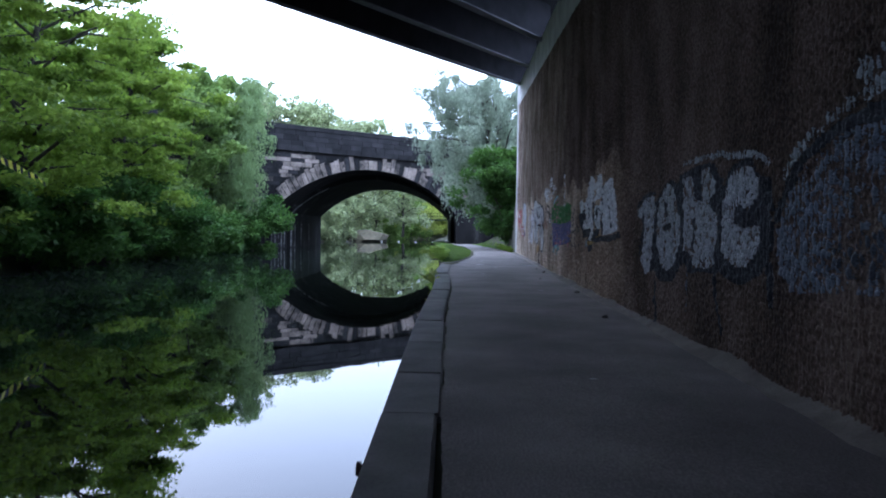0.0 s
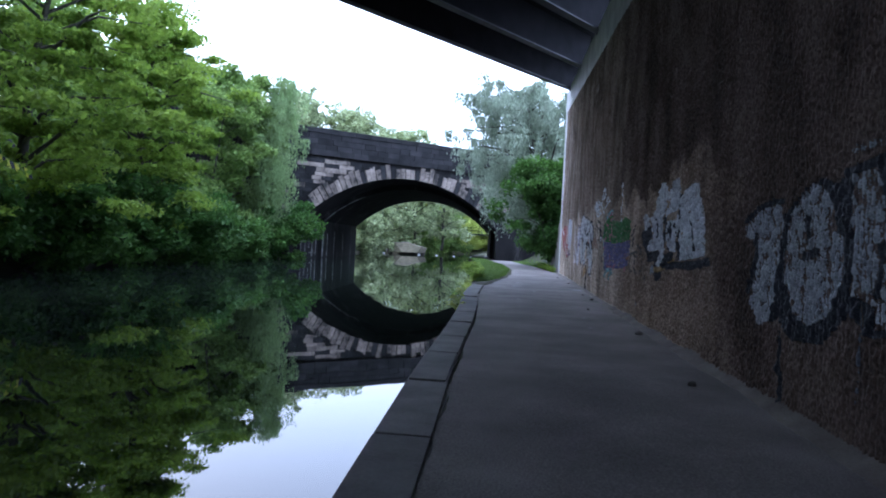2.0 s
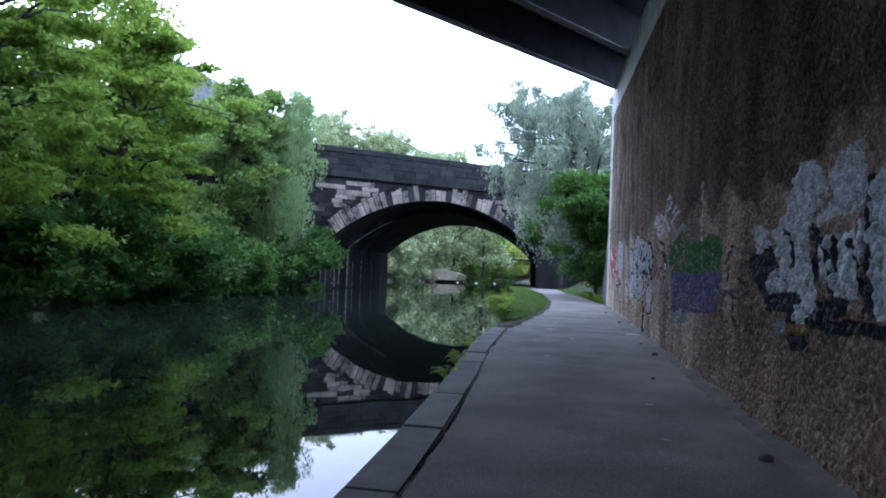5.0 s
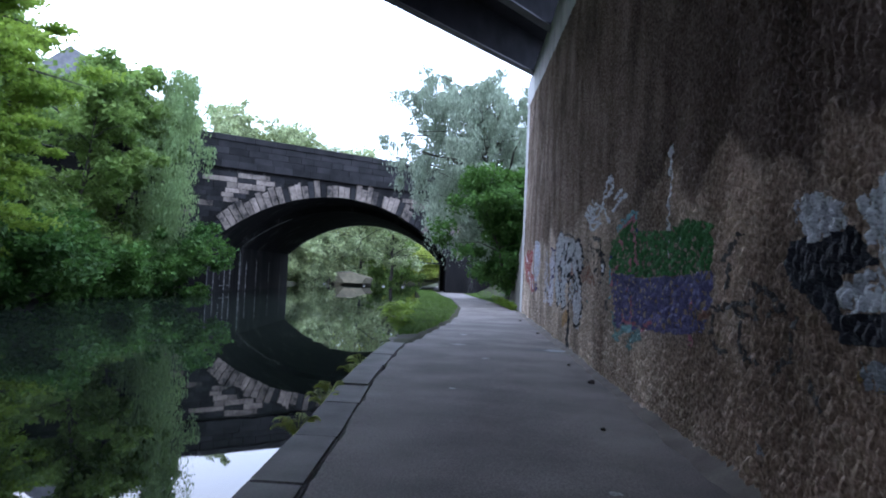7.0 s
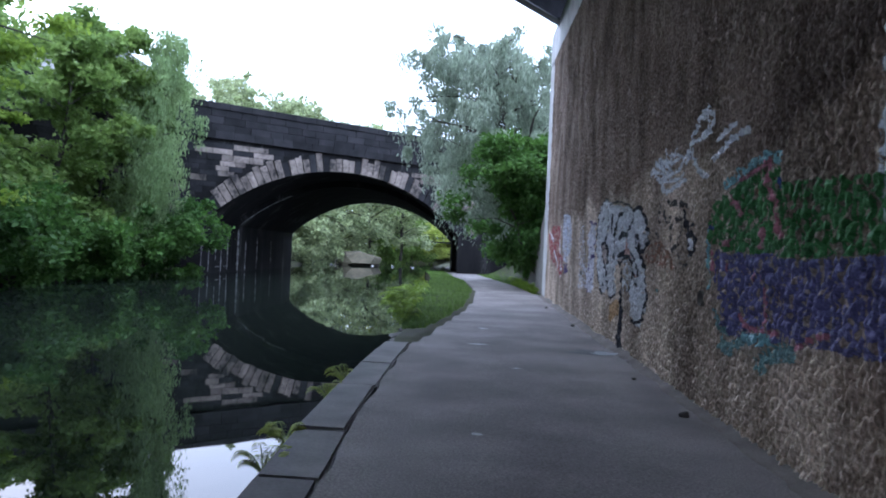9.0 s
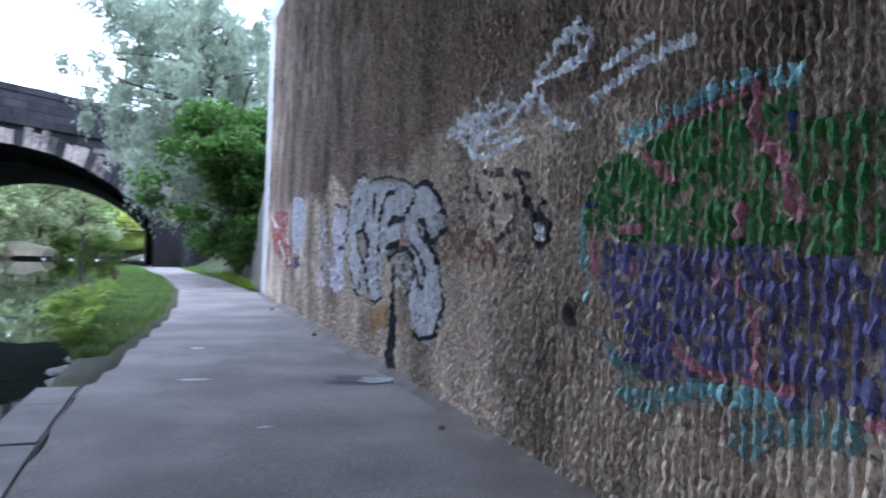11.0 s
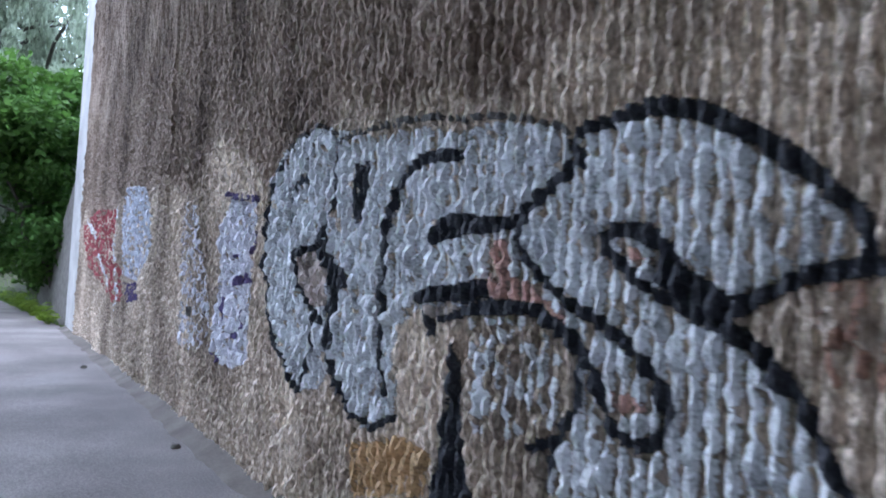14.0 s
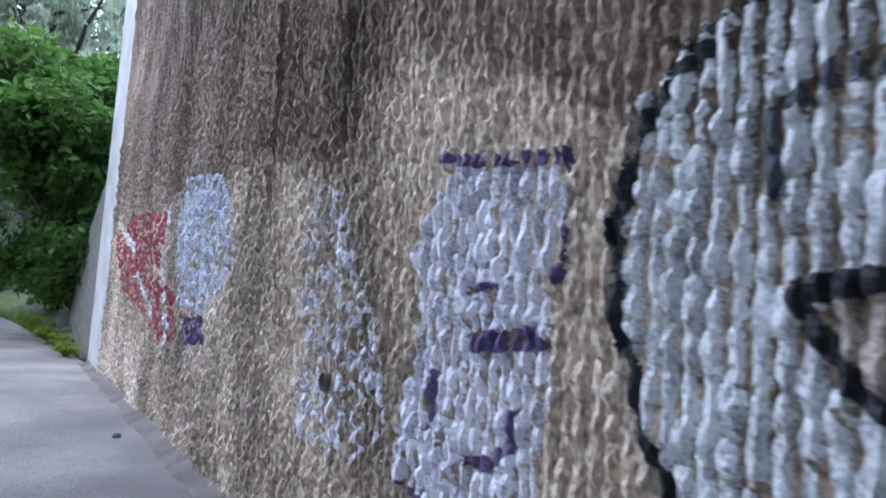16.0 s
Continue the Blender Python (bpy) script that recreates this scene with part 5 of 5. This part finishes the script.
FERN = "bright green fern growing from the coping's edge"
for k, (x, y) in enumerate(((0.12, 15.9), (0.04, 17.2), (0.0, 17.8), (-0.05, 19.3), (-0.06, 20.1))):
    weed(FERN, x, y, -0.1, 11, 0.2, 0.2, 200 + k, LEAF_YELLOW, "fern")
for k, (x, y, h) in enumerate(((-0.1, 25.0, 0.45), (-0.2, 26.2, 0.6), (-0.3, 27.4, 0.7), (-0.4, 29.0, 0.55), (-0.5, 31.0, 0.5), (-0.65, 34.0, 0.5), (2.98, 36.6, 0.35), (2.92, 37.6, 0.4), (2.85, 38.8, 0.45), (2.75, 40.2, 0.45), (2.6, 42.2, 0.5))):
    weed("tall leafy weeds in rough grass beside the water" if x < 1 else "leafy weeds growing at the foot of the bush", x, y, 0.0, 12, h, h * 0.7, 230 + k, LEAF_MAPLE)


# ---------- small things ----------
def thing(name, bm, material_used, label, category, group="", at=None, kind=""):
    me = bpy.data.meshes.new(name)
    bm.to_mesh(me)
    bm.free()
    me.materials.append(material_used)
    ob = new(name, me)
    if at is not None:
        ob.matrix_world = at
    return tagged(ob, label, category, group, kind)


def stone_bm(seed, sx, sy, sz):
    """A lumpy stone that sits on z = 0."""
    own = bmesh.new()
    bmesh.ops.create_icosphere(own, subdivisions=2, radius=1.0)
    for v in own.verts:
        k = 1 + 0.35 * noise.noise(v.co * 1.6 + Vector((seed * 3.1, 0, 0)))
        v.co = Vector((v.co.x * sx * k, v.co.y * sy * k, max(v.co.z * k, -0.35) * sz + 0.3 * sz))
    return own


STONE = material("rubble_stone", [(0.3, (0.07, 0.065, 0.058)), (0.7, (0.19, 0.18, 0.165))], 8, 50, 0.9, 0.4, 0.01, random_tone=0.25)
DIRT = material("trodden_dirt", [(0.3, (0.085, 0.072, 0.062)), (0.55, (0.16, 0.142, 0.126)), (0.75, (0.24, 0.215, 0.19))], 3.0, 60, 0.95, 0.6, 0.012)
MARK = material("worn_white_mark", [(0.3, (0.3, 0.3, 0.3)), (0.7, (0.6, 0.6, 0.6))], 20, 80, 0.9, 0.2, 0.002)
LIMEWASH = material("lime_crust", [(0.3, (0.22, 0.24, 0.26)), (0.7, (0.42, 0.45, 0.48))], 9, 60, 0.6, 0.4, 0.006)
DAMP = material("damp_asphalt", [(0.3, (0.03, 0.03, 0.034)), (0.7, (0.065, 0.065, 0.07))], 3, 80, 0.5, 0.25, 0.005)
IRON = material("rusty_iron", [(0.3, (0.03, 0.022, 0.018)), (0.7, (0.08, 0.05, 0.035))], 12, 60, 0.7, 0.3, 0.004, metal=0.4)
FLOAT = material("white_float", [(0.3, (0.6, 0.6, 0.6)), (0.7, (0.8, 0.8, 0.8))], 6, 40, 0.5, 0.1, 0.003)


def build_wall_foot():
    """Dirt that has gathered along the foot of the wall."""
    ys = np.arange(-6, WALL_END, 0.12)
    ts = np.linspace(0, 1, 6)
    Y, T = np.meshgrid(ys, ts, indexing="ij")
    w = 0.07 + 0.12 * noise_a(Y * 0.45, 1.5) + 0.07 * noise_b(Y * 3, 0.3) + 0.06 * noise_c(Y * 7, 0.7)
    X = WALL_X + 0.03 - w * (1 - T)
    Z = 0.018 + 0.085 * T**1.6 * (0.5 + noise_c(Y * 1.2, 2.0)) + 0.012 * noise_b(X * 20, Y * 9)
    Z[:, 0] = 0.006
    tagged(new("dirt_strip", mesh_np("dirt_strip", np.stack([X, Y, Z], -1).reshape(-1, 3), grid_faces(*Y.shape), DIRT, True)), "brown dirt and grit along the wall's foot", "dirt", kind="structure")


build_wall_foot()


def blot(name, label, x, y, rx, ry, mat, seed, z=0.033, lift=0.004):
    """A thin uneven patch lying on the path."""
    own = bmesh.new()
    n = 26
    ring = []
    mid = own.verts.new((0, 0, lift + 0.004))
    for k in range(n):
        a = 2 * math.pi * k / n
        q = 0.75 + 0.5 * noise.noise(Vector((math.cos(a) * 1.3, math.sin(a) * 1.3, seed)))
        ring.append(own.verts.new((rx * q * math.cos(a), ry * q * math.sin(a), 0)))
    for k in range(n):
        own.faces.new([mid, ring[k], ring[(k + 1) % n]])
    return thing(name, own, mat, label, "stain", at=pose(x, y, z))


blot("damp_patch", "dark damp patch on the asphalt below a wall crack", 2.78, 22.45, 0.42, 0.34, DAMP, 1.0, 0.032)
blot("lime_patch", "pale lime crust washed out from a wall crack", 2.93, 22.38, 0.26, 0.2, LIMEWASH, 2.0, 0.038)
for k, (x, y, rx, ry) in enumerate(((1.29, 17.9, 0.06, 0.04), (1.27, 22.7, 0.22, 0.05), (1.33, 24.8, 0.1, 0.09), (2.35, 14.46, 0.06, 0.05), (1.95, 5.2, 0.04, 0.02), (1.7, 20.8, 0.1, 0.02), (2.3, 13.0, 0.05, 0.02))):
    blot("path_mark", "small worn white mark on the asphalt", x, y, rx, ry, MARK, 5.0 + k)
for k, (x, y, s_) in enumerate(((2.95, 18.84, 0.035), (2.9, 20.5, 0.02), (2.75, 9.0, 0.03), (2.95, 26.0, 0.03), (2.6, 16.2, 0.018), (2.92, 12.6, 0.04), (2.85, 30.3, 0.03))):
    thing("loose_stone", stone_bm(k, s_ * 1.3, s_, s_), STONE, "small dark loose stone on the towpath", "stone", "loose stones", pose(x, y, 0.03))
for k, (x, y, sx, sy, sz) in enumerate(((0.2, 22.95, 0.2, 0.3, 0.05), (0.36, 23.4, 0.16, 0.2, 0.045), (0.1, 23.6, 0.2, 0.26, 0.05), (0.35, 24.0, 0.12, 0.2, 0.04), (0.1, 24.4, 0.16, 0.25, 0.05))):
    thing("edge_stone", stone_bm(20 + k, sx, sy, sz), STONE, "broken grey stone at the coping's end", "stone", "broken stones at the coping's end", pose(x, y, -0.03))
# an iron mooring pin in the face of the coping
_pin = bmesh.new()
bmesh.ops.create_cone(_pin, cap_ends=True, segments=10, radius1=0.022, radius2=0.026, depth=0.12, matrix=pose(0, 0, 0, 0, 90, 0))
bmesh.ops.create_cone(_pin, cap_ends=True, segments=10, radius1=0.035, radius2=0.035, depth=0.02, matrix=pose(-0.06, 0, 0, 0, 90, 0))
thing("mooring_pin", _pin, IRON, "rusty iron pin jutting from the coping's face", "pin", at=pose(0.57, 3.3, -0.03))

# the stone wing wall past the end of the abutment
_wing = prism_bm([(3.24, 35.78, -0.1), (3.12, 42.0, -0.1), (3.12, 42.0, 0.3), (3.2, 39.0, 1.5), (3.24, 35.78, 3.2)], (0.45, -0.02, 0))
thing("wing_wall", _wing, STONE, "mossy brown wing wall sloping down from the abutment", "wall", kind="structure")

# a dry bank at the water's edge beyond the arch
DRY = material("dry_bank_earth", [(0.3, (0.06, 0.055, 0.033)), (0.5, (0.105, 0.092, 0.06)), (0.7, (0.16, 0.135, 0.09))], 1.5, 14, 0.95, 0.6, 0.05)
thing("bank_mound", stone_bm(40, 2.6, 3.2, 1.15), DRY, "dry tan earth bank at the canal's edge", "bank", at=pose(-11.9, 85.6, WATER_Z - 0.1))

# hazard tape caught in the trees of the far bank
TAPE_YELLOW = material("yellow_tape", [(0.3, (0.62, 0.6, 0.05)), (0.7, (0.82, 0.8, 0.1))], 8, 60, 0.45, 0.1, 0.003)
TAPE_BLACK = material("black_tape", [(0.3, (0.012, 0.012, 0.012)), (0.7, (0.03, 0.03, 0.03))], 8, 60, 0.45, 0.1, 0.003)


def build_tape():
    tape = new("hazard_tape")
    tagged(tape, "yellow and black striped hazard tape sagging between trees", "tape", "")
    n = 34
    t = np.linspace(0, 1, n + 1)
    run = np.stack([-11.4 - 0.6 * t, 19.7 - 4.5 * t, 2.23 + 2.3 * t - 0.3 * np.sin(np.pi * t)], 1)
    for k in range(n):
        a, b = Vector(run[k]), Vector(run[k + 1])
        slant, up, thick = (b - a) * 0.45, Vector((0.03 * math.sin(k), 0, 0.2)), Vector((0.012, 0.004, 0))
        part("yellow_stripe" if k % 2 else "black_stripe", prism_bm([a, b, b + up + slant, a + up + slant], thick), TAPE_YELLOW if k % 2 else TAPE_BLACK, tape)


build_tape()

# floats across the canal beyond the arch
for k in range(6):
    own = bmesh.new()
    bmesh.ops.create_uvsphere(own, u_segments=12, v_segments=8, radius=0.07)
    for v in own.verts:
        v.co.x *= 2.2
        v.co.z *= 0.7
    thing("float", own, FLOAT, "small white float on the canal", "float", "floats across the canal", pose(-14 + 2.0 * k, 82 + 0.5 * k, WATER_Z + 0.05))


def build_footbridge():
    fb = new("footbridge")
    tagged(fb, "slim dark metal footbridge crossing the far canal", "bridge")
    y = 108.0
    part("walkway", box_bm(-18, y, 2.65, 4, y + 1.6, 2.85), STEEL, fb)
    for z in (3.3, 3.75):
        part("rail", box_bm(-18, y, z, 4, y + 0.06, z + 0.06), STEEL, fb)
    for k in range(19):
        x = -17.5 + k * 1.17
        part("post", box_bm(x, y - 0.004, 2.85, x + 0.06, y + 0.056, 3.8), STEEL, fb)
    for x in (-17.6, 3.2):
        part("pier", box_bm(x, y + 0.3, -1.0, x + 0.5, y + 1.3, 2.65), SMOOTH, fb)


build_footbridge()


def build_house():
    house = new("building")
    tagged(house, "tall pale building with a grey roof behind the trees", "building")
    x, y = -45.5, 78.0
    part("wall", box_bm(x, y, 0.5, x + 11, y + 12, 18.6), SMOOTH, house)
    part("roof", prism_bm([(x - 0.5, y - 0.5, 18.6), (x + 11.5, y - 0.5, 18.6), (x + 5.5, y - 0.5, 22.4)], (0, 13, 0)), FLANGE, house, "grey slate roof")
    for i in range(3):
        for j in range(5):
            w = part("window", box_bm(x + 1.5 + i * 3.2, y - 0.06, 2 + j * 3.6, x + 2.9 + i * 3.2, y - 0.004, 4.0 + j * 3.6), SMOOTH, house)
            part("pane", box_bm(x + 1.6 + i * 3.2, y - 0.07, 2.1 + j * 3.6, x + 2.8 + i * 3.2, y - 0.061, 3.9 + j * 3.6), STEEL, w)


build_house()


def build_weep_pipe(y, z, radius):
    """The mouth of a drain pipe set in the wall, dark inside."""
    pipe = new("weep_pipe")
    tagged(pipe, "small clay drain pipe mouth set in the concrete wall", "pipe", "drain pipes in the wall")
    pipe.matrix_world = pose(WALL_X - 0.05, y, z)
    ang = np.linspace(0, 2 * np.pi, 25)[:-1]
    prof = [(0.0, 1.0), (-0.006, 0.95), (0.0, 0.9), (0.31, 0.88)]
    v = np.array([(dx + 0.01, math.cos(a) * radius * k, math.sin(a) * radius * k) for dx, k in prof for a in ang])
    f = [(i * 24 + j, i * 24 + (j + 1) % 24, (i + 1) * 24 + (j + 1) % 24, (i + 1) * 24 + j) for i in range(3) for j in range(24)]
    out = np.array([(dx, math.cos(a) * radius, math.sin(a) * radius) for dx in (0.01, 0.2) for a in ang])
    g = [(j, 24 + j, 24 + (j + 1) % 24, (j + 1) % 24) for j in range(24)]
    part_np("rim", *joined([(v, np.array(f)), (out, np.array(g))]), STONE, pipe, smooth=True)
    # near-black disc added to paint the shaded inside of the pipe
    own = bmesh.new()
    bmesh.ops.create_circle(own, cap_ends=True, segments=24, radius=radius * 0.9, matrix=pose(0.3, 0, 0, 0, 90, 0))
    part("dark_disc", own, STEEL, pipe, "dark disc standing in for the pipe's shaded inside")


build_weep_pipe(19.25, 0.97, 0.07)
build_weep_pipe(26.75, 1.0, 0.045)
